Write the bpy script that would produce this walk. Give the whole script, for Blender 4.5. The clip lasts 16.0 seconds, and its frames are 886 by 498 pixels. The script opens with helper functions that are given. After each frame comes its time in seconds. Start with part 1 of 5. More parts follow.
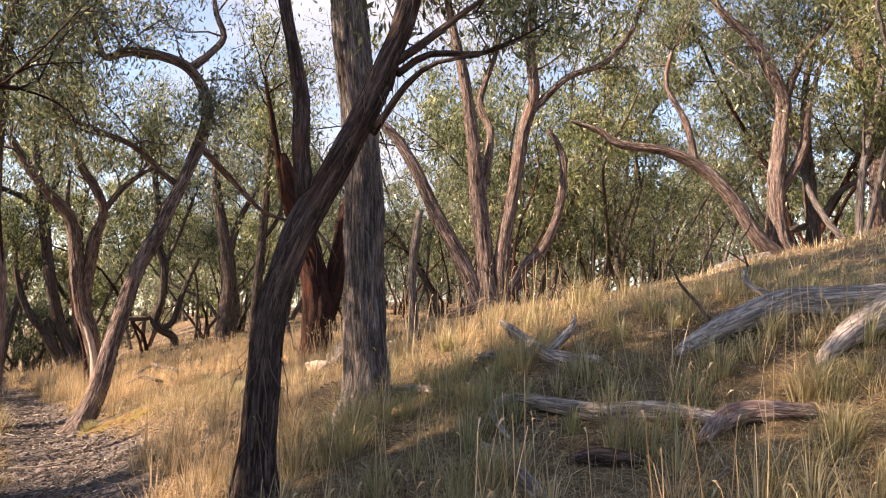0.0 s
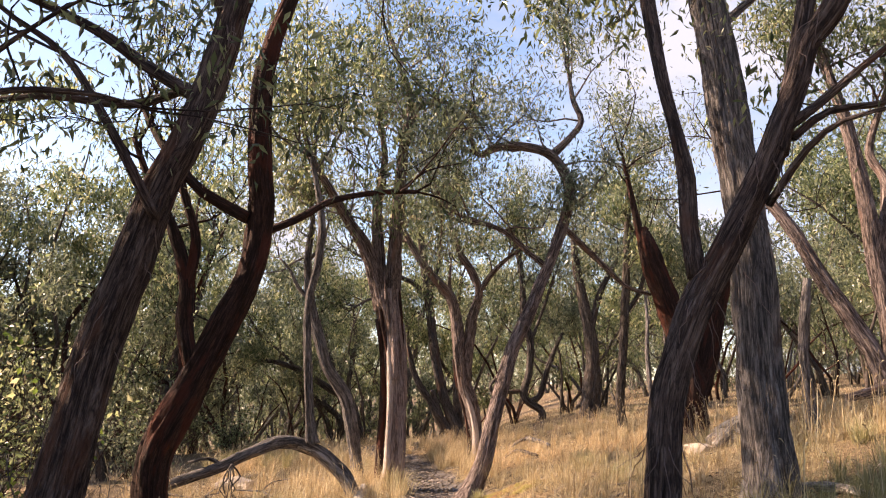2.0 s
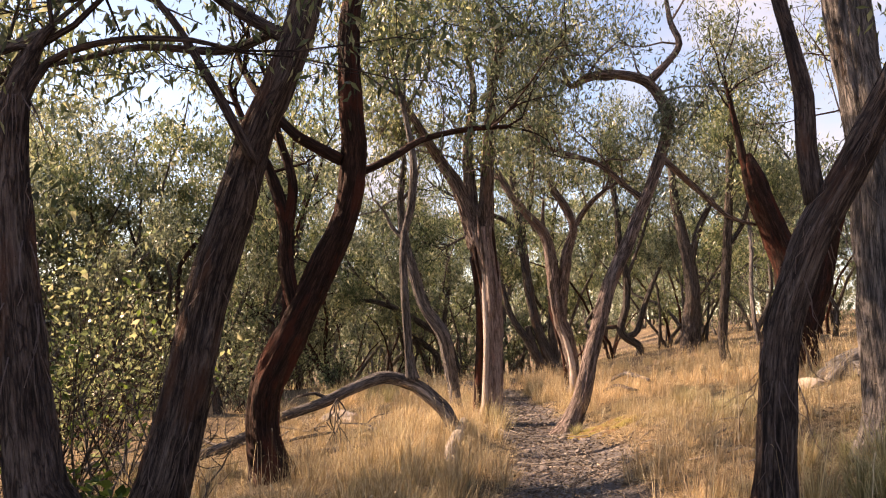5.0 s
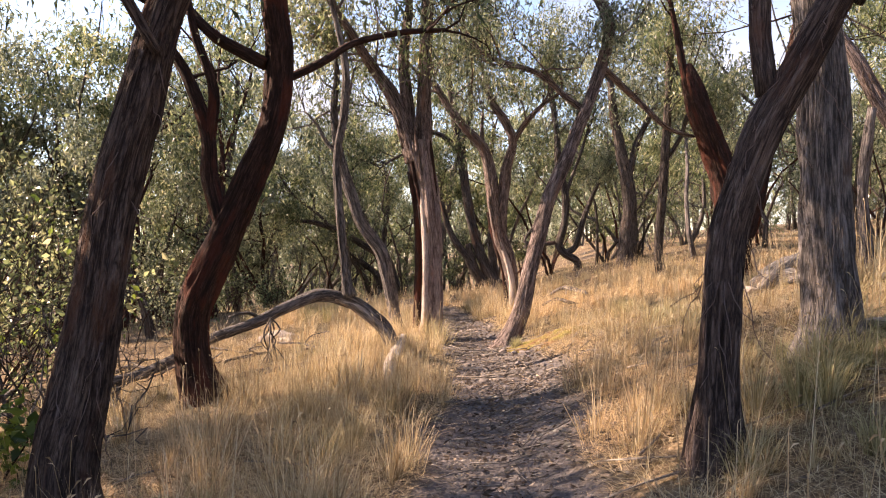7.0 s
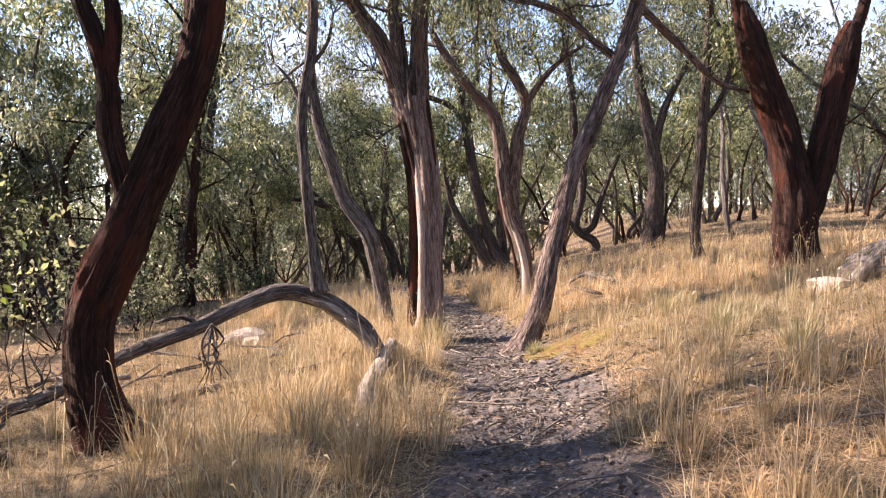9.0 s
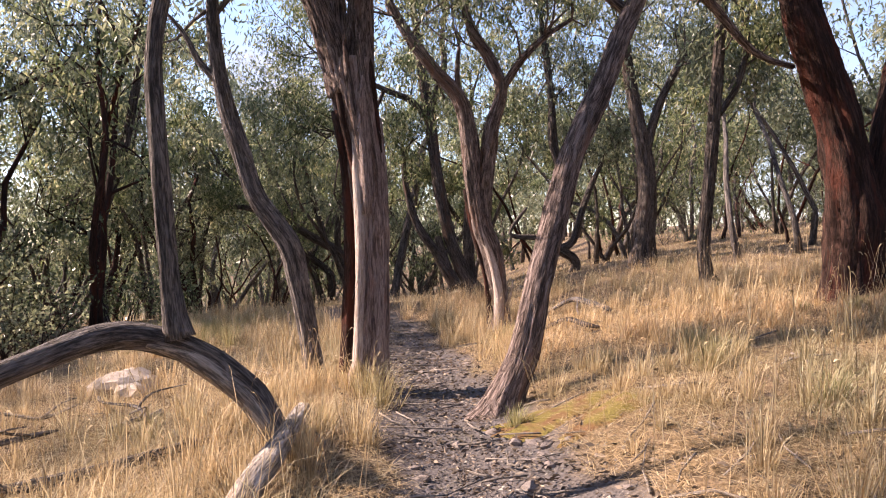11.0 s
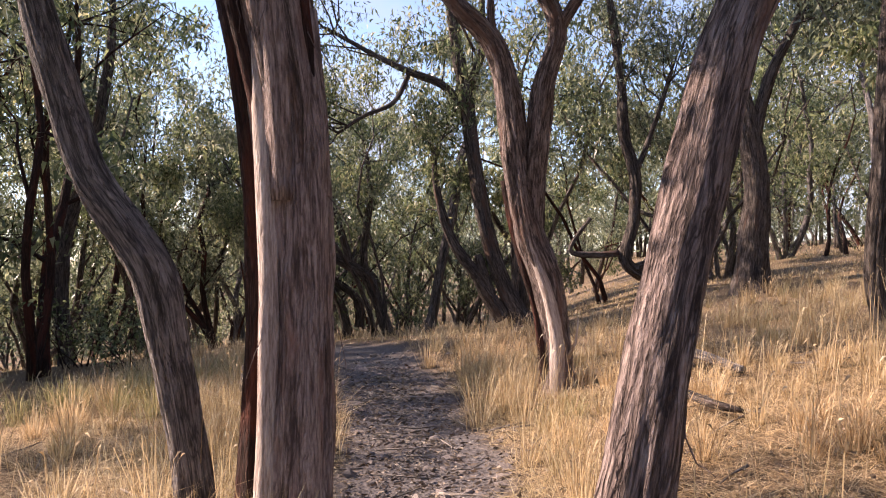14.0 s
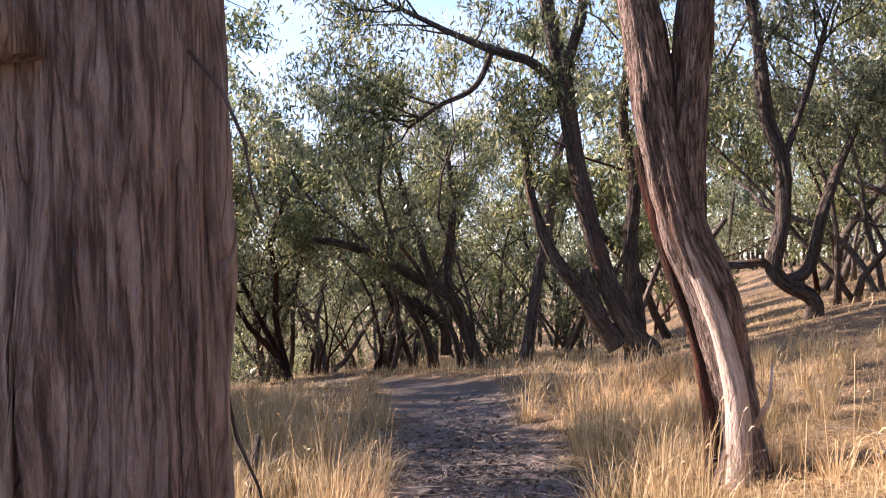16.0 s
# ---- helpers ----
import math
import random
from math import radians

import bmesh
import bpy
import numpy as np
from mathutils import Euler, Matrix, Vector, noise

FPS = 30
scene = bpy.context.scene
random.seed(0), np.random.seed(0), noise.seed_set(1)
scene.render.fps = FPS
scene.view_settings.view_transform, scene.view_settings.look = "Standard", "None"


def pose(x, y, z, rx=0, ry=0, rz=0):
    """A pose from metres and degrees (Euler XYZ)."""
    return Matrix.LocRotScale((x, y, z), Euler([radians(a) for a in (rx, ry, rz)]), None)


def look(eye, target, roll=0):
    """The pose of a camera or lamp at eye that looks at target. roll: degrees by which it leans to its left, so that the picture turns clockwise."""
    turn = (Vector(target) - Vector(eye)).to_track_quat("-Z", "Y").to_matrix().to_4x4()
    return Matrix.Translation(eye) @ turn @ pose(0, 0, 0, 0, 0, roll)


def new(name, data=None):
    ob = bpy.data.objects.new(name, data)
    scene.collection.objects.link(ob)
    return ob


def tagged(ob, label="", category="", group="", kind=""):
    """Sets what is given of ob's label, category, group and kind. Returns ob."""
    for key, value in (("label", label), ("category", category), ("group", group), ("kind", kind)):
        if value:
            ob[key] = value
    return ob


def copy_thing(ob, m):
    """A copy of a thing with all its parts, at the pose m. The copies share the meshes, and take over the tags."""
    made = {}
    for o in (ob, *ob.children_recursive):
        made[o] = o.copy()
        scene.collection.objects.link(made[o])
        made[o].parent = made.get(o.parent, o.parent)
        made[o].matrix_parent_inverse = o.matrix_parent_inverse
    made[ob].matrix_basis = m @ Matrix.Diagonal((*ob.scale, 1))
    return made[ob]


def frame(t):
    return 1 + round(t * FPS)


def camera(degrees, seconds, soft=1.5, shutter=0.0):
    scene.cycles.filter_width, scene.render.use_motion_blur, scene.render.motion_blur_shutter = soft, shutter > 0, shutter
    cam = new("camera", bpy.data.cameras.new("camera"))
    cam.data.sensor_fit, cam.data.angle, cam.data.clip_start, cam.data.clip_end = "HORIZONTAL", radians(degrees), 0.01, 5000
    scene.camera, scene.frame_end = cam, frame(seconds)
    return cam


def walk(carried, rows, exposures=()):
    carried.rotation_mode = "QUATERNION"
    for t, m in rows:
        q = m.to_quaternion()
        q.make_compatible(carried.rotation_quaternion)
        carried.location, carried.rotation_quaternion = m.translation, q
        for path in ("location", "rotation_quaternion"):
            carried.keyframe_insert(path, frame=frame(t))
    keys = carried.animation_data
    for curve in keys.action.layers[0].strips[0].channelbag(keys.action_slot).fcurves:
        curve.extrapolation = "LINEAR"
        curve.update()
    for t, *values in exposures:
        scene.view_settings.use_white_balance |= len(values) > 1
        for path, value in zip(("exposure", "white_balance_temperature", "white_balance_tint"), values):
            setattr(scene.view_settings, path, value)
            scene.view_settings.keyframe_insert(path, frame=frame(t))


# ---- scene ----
cam = camera(62.1, 16.0, soft=1.1)
METRES, EYE, TILT, LEAN, TURN = 11.5, 1.5, 5.5, 0.0, 0.0
ROWS = [
    (0.0, 0.0, 0.0, 0.0, 0.0, 0.0, -0.0),
    (0.5, -0.0058, 0.0017, -0.0005, 10.38, -0.11, 1.57),
    (1.0, -0.0126, 0.0003, 0.0011, 18.76, 0.7, 2.4),
    (1.5, -0.0172, -0.0021, 0.0032, 24.41, 2.65, 2.33),
    (2.0, -0.0182, -0.0012, 0.006, 26.93, 5.9, 1.43),
    (2.5, -0.019, -0.001, 0.0093, 27.47, 9.34, 0.6),
    (3.0, -0.0188, -0.0014, 0.0103, 27.85, 11.81, 0.24),
    (3.5, -0.0194, -0.0019, 0.0096, 28.83, 12.53, 0.42),
    (4.0, -0.0212, -0.0014, 0.0079, 31.14, 10.22, 1.19),
    (4.5, -0.0227, 0.0004, 0.0062, 33.41, 5.98, 2.15),
    (5.0, -0.0233, 0.0022, 0.0049, 34.1, 1.38, 2.69),
    (7.5, -0.0451, 0.0481, -0.007, 29.0, -5.57, 3.34),
    (8.0, -0.0662, 0.0872, -0.0111, 30.1, -6.23, 3.75),
    (8.5, -0.0932, 0.1343, -0.0168, 30.59, -6.61, 3.82),
    (9.0, -0.1179, 0.1878, -0.0182, 29.98, -6.57, 3.64),
    (9.5, -0.1468, 0.2356, -0.0236, 28.89, -6.24, 3.3),
    (10.0, -0.1726, 0.2864, -0.0294, 27.36, -5.91, 2.74),
    (12.5, -0.2748, 0.5337, -0.0584, 28.67, -5.08, 2.47),
    (13.0, -0.2954, 0.5801, -0.062, 29.49, -4.95, 2.63),
    (13.5, -0.319, 0.6271, -0.0675, 30.4, -4.49, 2.98),
    (14.0, -0.3417, 0.6763, -0.0724, 31.78, -3.66, 3.34),
    (14.5, -0.3716, 0.7216, -0.0755, 33.6, -2.8, 3.84),
    (15.0, -0.3994, 0.7678, -0.0812, 35.61, -2.16, 4.38),
    (15.5, -0.4322, 0.8101, -0.0855, 37.37, -1.77, 5.04),
    (16.0, -0.4589, 0.8526, -0.0913, 38.87, -1.62, 5.33),
]
walk(cam, [(t, pose(0, 0, EYE, TILT, LEAN, TURN) @ pose(METRES * x, METRES * y, METRES * z, 90 + pitch, roll, yaw)) for t, x, y, z, yaw, pitch, roll in ROWS],
     exposures=[(0.0, 1.66, 7500, 24), (1.5, 1.66, 7500, 25), (2.5, 1.42, 7300, 22), (3.5, 1.26, 7700, 22), (4.2, 1.4, 7800, 24), (5.0, 1.55, 8000, 26), (8.0, 1.82, 6800, 25), (10.0, 1.72, 6500, 25), (12.5, 1.42, 6700, 28), (14.5, 1.54, 6500, 26), (16.0, 1.82, 6500, 28)])

# ---- sky, sun, exposure ----
SUN_YAW, SUN_HEIGHT = 106.0, 35.0          # degrees left of +y, degrees above the horizon
world = bpy.data.worlds.new("sky")
scene.world = world
world.use_nodes = True
wn = world.node_tree.nodes
sky = wn.new("ShaderNodeTexSky")
sky.sky_type, sky.sun_disc = "NISHITA", False
sky.sun_elevation, sky.sun_rotation = radians(SUN_HEIGHT), radians(-SUN_YAW)
sky.air_density, sky.dust_density, sky.ozone_density = 1.0, 0.3, 2.0
wn["Background"].inputs["Strength"].default_value = 0.108
wl = world.node_tree.links
way_up = wn.new("ShaderNodeTexCoord")
stretch = wn.new("ShaderNodeMapping")
stretch.inputs["Location"].default_value = (1.7, 0.3, 0.5)
stretch.inputs["Scale"].default_value = (1.0, 1.0, 2.2)
wl.new(way_up.outputs["Generated"], stretch.inputs["Vector"])
cloud = wn.new("ShaderNodeTexNoise")
cloud.inputs["Scale"].default_value, cloud.inputs["Detail"].default_value, cloud.inputs["Roughness"].default_value = 2.1, 6.0, 0.55
wl.new(stretch.outputs[0], cloud.inputs["Vector"])
cover = wn.new("ShaderNodeValToRGB")
cover.color_ramp.elements[0].position, cover.color_ramp.elements[1].position = 0.5, 0.66
wl.new(cloud.outputs[0], cover.inputs[0])
overcast = wn.new("ShaderNodeMix")
overcast.data_type = "RGBA"
overcast.inputs[7].default_value = (2.7, 3.0, 3.6, 1)
wl.new(cover.outputs[0], overcast.inputs[0])
wl.new(sky.outputs[0], overcast.inputs[6])
wl.new(overcast.outputs[2], wn["Background"].inputs["Color"])
lamp = bpy.data.lights.new("sun", "SUN")
lamp.energy, lamp.angle, lamp.color = 5.0, radians(0.6), (1.0, 0.84, 0.64)
sun = new("sun", lamp)
sun_dir = Vector((-math.sin(radians(SUN_YAW)) * math.cos(radians(SUN_HEIGHT)), math.cos(radians(SUN_YAW)) * math.cos(radians(SUN_HEIGHT)), math.sin(radians(SUN_HEIGHT))))
sun.matrix_world = look(sun_dir * 60, (0, 0, 0))


# ---- materials ----
def material(name):
    m = bpy.data.materials.new(name)
    m.use_nodes = True
    nt = m.node_tree
    return m, nt, nt.nodes["Principled BSDF"]


def node(nt, kind, links=(), **values):
    n = nt.nodes.new(kind)
    for key, value in values.items():
        if key in n.inputs:
            n.inputs[key].default_value = value
    for key, socket in links:
        nt.links.new(socket, n.inputs[key])
    return n


def ramp(nt, fac, *stops):
    n = nt.nodes.new("ShaderNodeValToRGB")
    e = n.color_ramp.elements
    while len(e) < len(stops):
        e.new(0.5)
    for k, (p, c) in zip(e, stops):
        k.position, k.color = p, (*c, 1)
    nt.links.new(fac, n.inputs[0])
    return n.outputs[0]


def mix(nt, fac, a, b, blend="MIX"):
    n = nt.nodes.new("ShaderNodeMix")
    n.data_type, n.blend_type = "RGBA", blend
    for sock, v in ((n.inputs[0], fac), (n.inputs[6], a), (n.inputs[7], b)):
        if isinstance(v, (int, float)):
            sock.default_value = v
        elif isinstance(v, tuple):
            sock.default_value = (*v, 1)
        else:
            nt.links.new(v, sock)
    return n.outputs[2]


def bump(nt, bsdf, height, strength, distance):
    n = node(nt, "ShaderNodeBump", [("Height", height)], Strength=strength, Distance=distance)
    nt.links.new(n.outputs[0], bsdf.inputs["Normal"])
    return n


def bark_material(name, dark, mid, light, red, red_at, furrow=1.0, cracked=0.8):
    """Bark with long furrows; 'bark' holds the place round and along the limb."""
    m, nt, b = material(name)
    at = nt.nodes.new("ShaderNodeAttribute")
    at.attribute_name = "bark"
    def stretched(z):
        n = node(nt, "ShaderNodeVectorMath", [(0, at.outputs["Vector"])])
        n.operation = "MULTIPLY"
        n.inputs[1].default_value = (1, 1, z)
        return n.outputs[0]
    coarse = node(nt, "ShaderNodeTexNoise", [("Vector", stretched(0.1))], Scale=14.0, Detail=4.0, Roughness=0.6, Distortion=0.4)
    crack = node(nt, "ShaderNodeTexNoise", [("Vector", stretched(0.09))], Scale=66.0, Detail=6.0, Roughness=0.7, Distortion=0.3)
    both = nt.nodes.new("ShaderNodeMix")
    both.inputs[0].default_value = 0.68
    nt.links.new(coarse.outputs[0], both.inputs[2])
    nt.links.new(crack.outputs[0], both.inputs[3])
    fur = both
    mid_l = node(nt, "ShaderNodeVectorMath", [(0, at.outputs["Vector"])])
    mid_l.operation = "MULTIPLY"
    mid_l.inputs[1].default_value = (1, 1, 0.25)
    patch = node(nt, "ShaderNodeTexNoise", [("Vector", mid_l.outputs[0])], Scale=5.5, Detail=5.0, Roughness=0.6)
    fine = node(nt, "ShaderNodeTexNoise", [("Vector", mid_l.outputs[0])], Scale=110.0, Detail=4.0)
    c = ramp(nt, fur.outputs[0], (0.41, dark), (0.5, mid), (0.62, light))
    # narrow wandering cracks between the plates
    split = node(nt, "ShaderNodeTexNoise", [("Vector", stretched(0.1))], Scale=30.0, Detail=3.0, Roughness=0.55, Distortion=0.7)
    seam = node(nt, "ShaderNodeMath", [(0, split.outputs[0])])
    seam.operation = "SUBTRACT"
    seam.inputs[1].default_value = 0.5
    away_from = node(nt, "ShaderNodeMath", [(0, seam.outputs[0])])
    away_from.operation = "ABSOLUTE"
    plate = ramp(nt, away_from.outputs[0], (0.004, (0, 0, 0)), (0.05, (1, 1, 1)))
    c = mix(nt, plate, mix(nt, cracked, c, dark), c)
    r = ramp(nt, patch.outputs[0], (red_at, (0, 0, 0)), (red_at + 0.1, (1, 1, 1)))
    c = mix(nt, r, c, mix(nt, 0.75, c, red))
    c = mix(nt, 0.35, c, fine.outputs[0], "OVERLAY")
    nt.links.new(c, b.inputs["Base Color"])
    b.inputs["Roughness"].default_value = 0.9
    b.inputs["Specular IOR Level"].default_value = 0.2
    h = node(nt, "ShaderNodeMath", [(0, fur.outputs[0]), (1, fine.outputs[0])])
    h.operation = "MULTIPLY_ADD"
    h.inputs[1].default_value = 0.12
    nt.links.new(fine.outputs[0], h.inputs[0])
    deep = node(nt, "ShaderNodeMath", [(0, plate), (2, fur.outputs[0])])
    deep.operation = "MULTIPLY_ADD"
    deep.inputs[1].default_value = 0.3
    nt.links.new(deep.outputs[0], h.inputs[2])
    bump(nt, b, h.outputs[0], 1.0, 0.024 * furrow)
    return m


BARK = {
    "fib": bark_material("fibrous_bark", (0.024, 0.017, 0.016), (0.1, 0.072, 0.064), (0.21, 0.165, 0.145), (0.13, 0.065, 0.045), 0.56),
    "red": bark_material("red_brown_bark", (0.022, 0.013, 0.011), (0.046, 0.024, 0.02), (0.105, 0.058, 0.046), (0.105, 0.033, 0.022), 0.5, 1.0),
    "grey": bark_material("grey_bark", (0.045, 0.041, 0.041), (0.17, 0.15, 0.145), (0.33, 0.295, 0.28), (0.17, 0.11, 0.085), 0.62),
    "strip": bark_material("stripped_bark", (0.12, 0.085, 0.078), (0.33, 0.252, 0.234), (0.5, 0.41, 0.38), (0.31, 0.185, 0.152), 0.55, 1.1, 0.55),
    "plated": bark_material("plated_bark", (0.05, 0.037, 0.034), (0.22, 0.166, 0.15), (0.44, 0.355, 0.325), (0.23, 0.135, 0.105), 0.57, 1.3, 0.85),
    "dark": bark_material("dark_bark", (0.03, 0.025, 0.023), (0.11, 0.09, 0.08), (0.22, 0.185, 0.165), (0.13, 0.075, 0.055), 0.58),
    # bare wood, paled further so its colour carries sunlight on the trunks
    "bare": bark_material("bare_wood_painted_sunlit", (0.3, 0.23, 0.2), (0.52, 0.43, 0.39), (0.68, 0.6, 0.55), (0.45, 0.32, 0.27), 0.6, 0.5, 0.3),
    "pale": bark_material("bleached_wood", (0.12, 0.105, 0.095), (0.36, 0.315, 0.28), (0.58, 0.52, 0.465), (0.33, 0.24, 0.18), 0.62, 0.6),
}


def leafy(name, stops, through_share, rough=0.45, scale=0.7):
    """Leaves and blades: colour by the piece and by the place, part of the light passing through."""
    m, nt, b = material(name)
    geo = nt.nodes.new("ShaderNodeNewGeometry")
    col = ramp(nt, geo.outputs["Random Per Island"], *stops)
    n = node(nt, "ShaderNodeTexNoise", [("Vector", geo.outputs["Position"])], Scale=scale, Detail=3.0)
    tone = ramp(nt, n.outputs[0], (0.3, (0.62, 0.68, 0.62)), (0.7, (1.15, 1.08, 0.95)))
    col = mix(nt, 1.0, col, tone, "MULTIPLY")
    nt.links.new(col, b.inputs["Base Color"])
    b.inputs["Roughness"].default_value = rough
    t = node(nt, "ShaderNodeBsdfTranslucent", [("Color", col)])
    s = node(nt, "ShaderNodeMixShader", [(1, b.outputs[0]), (2, t.outputs[0])])
    s.inputs[0].default_value = through_share
    nt.links.new(s.outputs[0], nt.nodes["Material Output"].inputs["Surface"])
    return m, nt, col, b, t


LEAF = leafy("gum_leaves", [(0.0, (0.055, 0.078, 0.04)), (0.45, (0.165, 0.205, 0.108)), (0.8, (0.36, 0.395, 0.22)), (1.0, (0.52, 0.48, 0.32))], 0.6, 0.3)[0]
LEAF_GREY = leafy("grey_gum_leaves", [(0.0, (0.075, 0.095, 0.065)), (0.55, (0.22, 0.255, 0.18)), (1.0, (0.48, 0.5, 0.36))], 0.56, 0.3)[0]
LEAF_GREEN = leafy("shrub_leaves", [(0.0, (0.04, 0.075, 0.02)), (0.6, (0.11, 0.17, 0.04)), (1.0, (0.32, 0.4, 0.08))], 0.5, 0.35)[0]
CHIPS = leafy("gravel_chips", [(0.0, (0.06, 0.053, 0.055)), (0.55, (0.15, 0.135, 0.135)), (0.9, (0.27, 0.245, 0.24)), (1.0, (0.42, 0.385, 0.37))], 0.0, 0.85, 2.0)[0]
LITTER = leafy("dead_leaves", [(0.0, (0.05, 0.036, 0.03)), (0.5, (0.125, 0.094, 0.08)), (0.88, (0.24, 0.19, 0.16)), (1.0, (0.42, 0.35, 0.3))], 0.1, 0.7, 2.0)[0]


def grass_material():
    m, nt, col, b, t = leafy("dry_grass", [(0.0, (0.25, 0.17, 0.095)), (0.4, (0.56, 0.425, 0.275)), (0.85, (0.77, 0.625, 0.445)), (1.0, (0.85, 0.75, 0.59))], 0.4, 0.55, 0.5)
    geo = nt.nodes["Geometry"]
    at = nt.nodes.new("ShaderNodeAttribute")
    at.attribute_name = "green"
    col = mix(nt, at.outputs["Fac"], col, mix(nt, geo.outputs["Random Per Island"], (0.15, 0.17, 0.065), (0.44, 0.42, 0.22)))
    nt.links.new(col, b.inputs["Base Color"])
    nt.links.new(col, t.inputs["Color"])
    return m


GRASS = grass_material()


def ground_material():
    m, nt, b = material("earth_and_path")
    geo = nt.nodes.new("ShaderNodeNewGeometry")
    at = nt.nodes.new("ShaderNodeAttribute")
    at.attribute_name = "path"
    big = node(nt, "ShaderNodeTexNoise", [("Vector", geo.outputs["Position"])], Scale=0.9, Detail=6.0, Roughness=0.6)
    fine = node(nt, "ShaderNodeTexNoise", [("Vector", geo.outputs["Position"])], Scale=30.0, Detail=6.0, Roughness=0.7)
    peb = node(nt, "ShaderNodeTexVoronoi", [("Vector", geo.outputs["Position"])], Scale=34.0)
    straw = ramp(nt, fine.outputs[0], (0.34, (0.05, 0.036, 0.027)), (0.5, (0.14, 0.1, 0.067)), (0.66, (0.3, 0.22, 0.14)))
    straw = mix(nt, ramp(nt, big.outputs[0], (0.45, (0, 0, 0)), (0.62, (1, 1, 1))), straw, mix(nt, fine.outputs[0], (0.1, 0.07, 0.04), (0.26, 0.19, 0.11)))
    gravel = mix(nt, fine.outputs[0], (0.055, 0.05, 0.051), (0.165, 0.147, 0.145))
    gravel = mix(nt, 0.45, gravel, peb.outputs["Distance"], "SOFT_LIGHT")
    nt.links.new(mix(nt, at.outputs["Fac"], straw, gravel), b.inputs["Base Color"])
    b.inputs["Roughness"].default_value = 0.95
    b.inputs["Specular IOR Level"].default_value = 0.15
    add = node(nt, "ShaderNodeMath", [(0, peb.outputs["Distance"]), (1, fine.outputs[0])])
    add.operation = "ADD"
    bump(nt, b, add.outputs[0], 0.7, 0.02)
    return m


GROUND = ground_material()


def stone_material(name, a, c):
    m, nt, b = material(name)
    co = nt.nodes.new("ShaderNodeTexCoord")
    info = nt.nodes.new("ShaderNodeObjectInfo")
    n = node(nt, "ShaderNodeTexNoise", [("Vector", co.outputs["Object"])], Scale=9.0, Detail=7.0, Roughness=0.65)
    col = ramp(nt, n.outputs[0], (0.3, a), (0.7, c))
    tint = ramp(nt, info.outputs["Random"], (0.0, (0.7, 0.68, 0.66)), (1.0, (1.15, 1.1, 1.05)))
    nt.links.new(mix(nt, 1.0, col, tint, "MULTIPLY"), b.inputs["Base Color"])
    b.inputs["Roughness"].default_value = 0.9
    bump(nt, b, n.outputs[0], 0.6, 0.02)
    return m


STONE = stone_material("path_stone", (0.13, 0.115, 0.113), (0.3, 0.265, 0.255))
ROCK = stone_material("pale_rock", (0.4, 0.34, 0.29), (0.68, 0.6, 0.53))


# ---- the lie of the land ----
PATH = [(1.4, -3.0), (0.2, -0.6), (-0.7, 0.9), (-1.6, 2.8), (-2.7, 5.2), (-3.4, 6.9), (-4.1, 8.25), (-5.4, 10.05), (-6.75, 12.0),
        (-8.3, 14.0), (-9.6, 15.45), (-11.0, 17.0), (-12.6, 18.4), (-15.6, 20.2), (-20.0, 21.5), (-34.0, 22.0)]
PATH_HALF = 0.55


def away(x, y):
    """How far the places lie from the middle of the path."""
    best = np.full(np.shape(x), 1e9)
    for (ax, ay), (bx, by) in zip(PATH, PATH[1:]):
        dx, dy = bx - ax, by - ay
        u = np.clip(((x - ax) * dx + (y - ay) * dy) / (dx * dx + dy * dy), 0, 1)
        best = np.minimum(best, np.hypot(x - ax - u * dx, y - ay - u * dy))
    return best


def rough(x, y, k):
    return (np.sin(1.7 * k * x + 0.9 * k * y + 1.3) * np.sin(1.1 * k * y - 0.6 * k * x + 0.4) + 0.6 * np.sin(2.9 * k * x - 1.7 * k * y) * np.sin(2.3 * k * y + 1.9 * k * x + 2.0)) / 1.6


def height(x, y):
    """The hillside: it climbs on one side of the path and falls gently on the other."""
    x, y = np.asarray(x, float), np.asarray(y, float)
    e, s = 0.88 * x + 0.47 * y, -0.47 * x + 0.88 * y
    k = np.interp(s, (1.0, 4.5, 6.0, 8.0, 10.0, 12.7, 17.0, 21.0), (0.27, 0.36, 0.35, 0.255, 0.23, 0.185, 0.175, 0.22))
    k1 = np.interp(s, (5.5, 9.0, 13.0, 18.0), (0.21, 0.29, 0.26, 0.12))
    k2 = np.interp(s, (4.0, 9.0, 18.0), (0.21, 0.16, 0.07))
    up = k * np.clip(e, 0, 4) + k1 * np.clip(e - 4, 0, 2) + k2 * np.clip(e - 6, 0, 60)
    down = -0.07 * np.clip(-e - 0.8, 0, 7) - 0.13 * np.clip(-e - 7.8, 0, 50)
    bank = np.clip((away(x, y) - 0.35) / 0.7, 0, 1)
    soft = bank * bank * (3 - 2 * bank)
    h = up * (0.45 + 0.55 * np.clip(e / 1.2, 0, 1)) + down - 0.075 * np.clip(s - 21.5, 0, 40) * np.clip(1 - (e - 2) / 8, 0, 1)
    return h + soft * (0.07 + 0.06 * rough(x, y, 0.55)) + 0.012 * rough(x, y, 3.1)


def ground_at(x, y):
    return float(height(x, y))


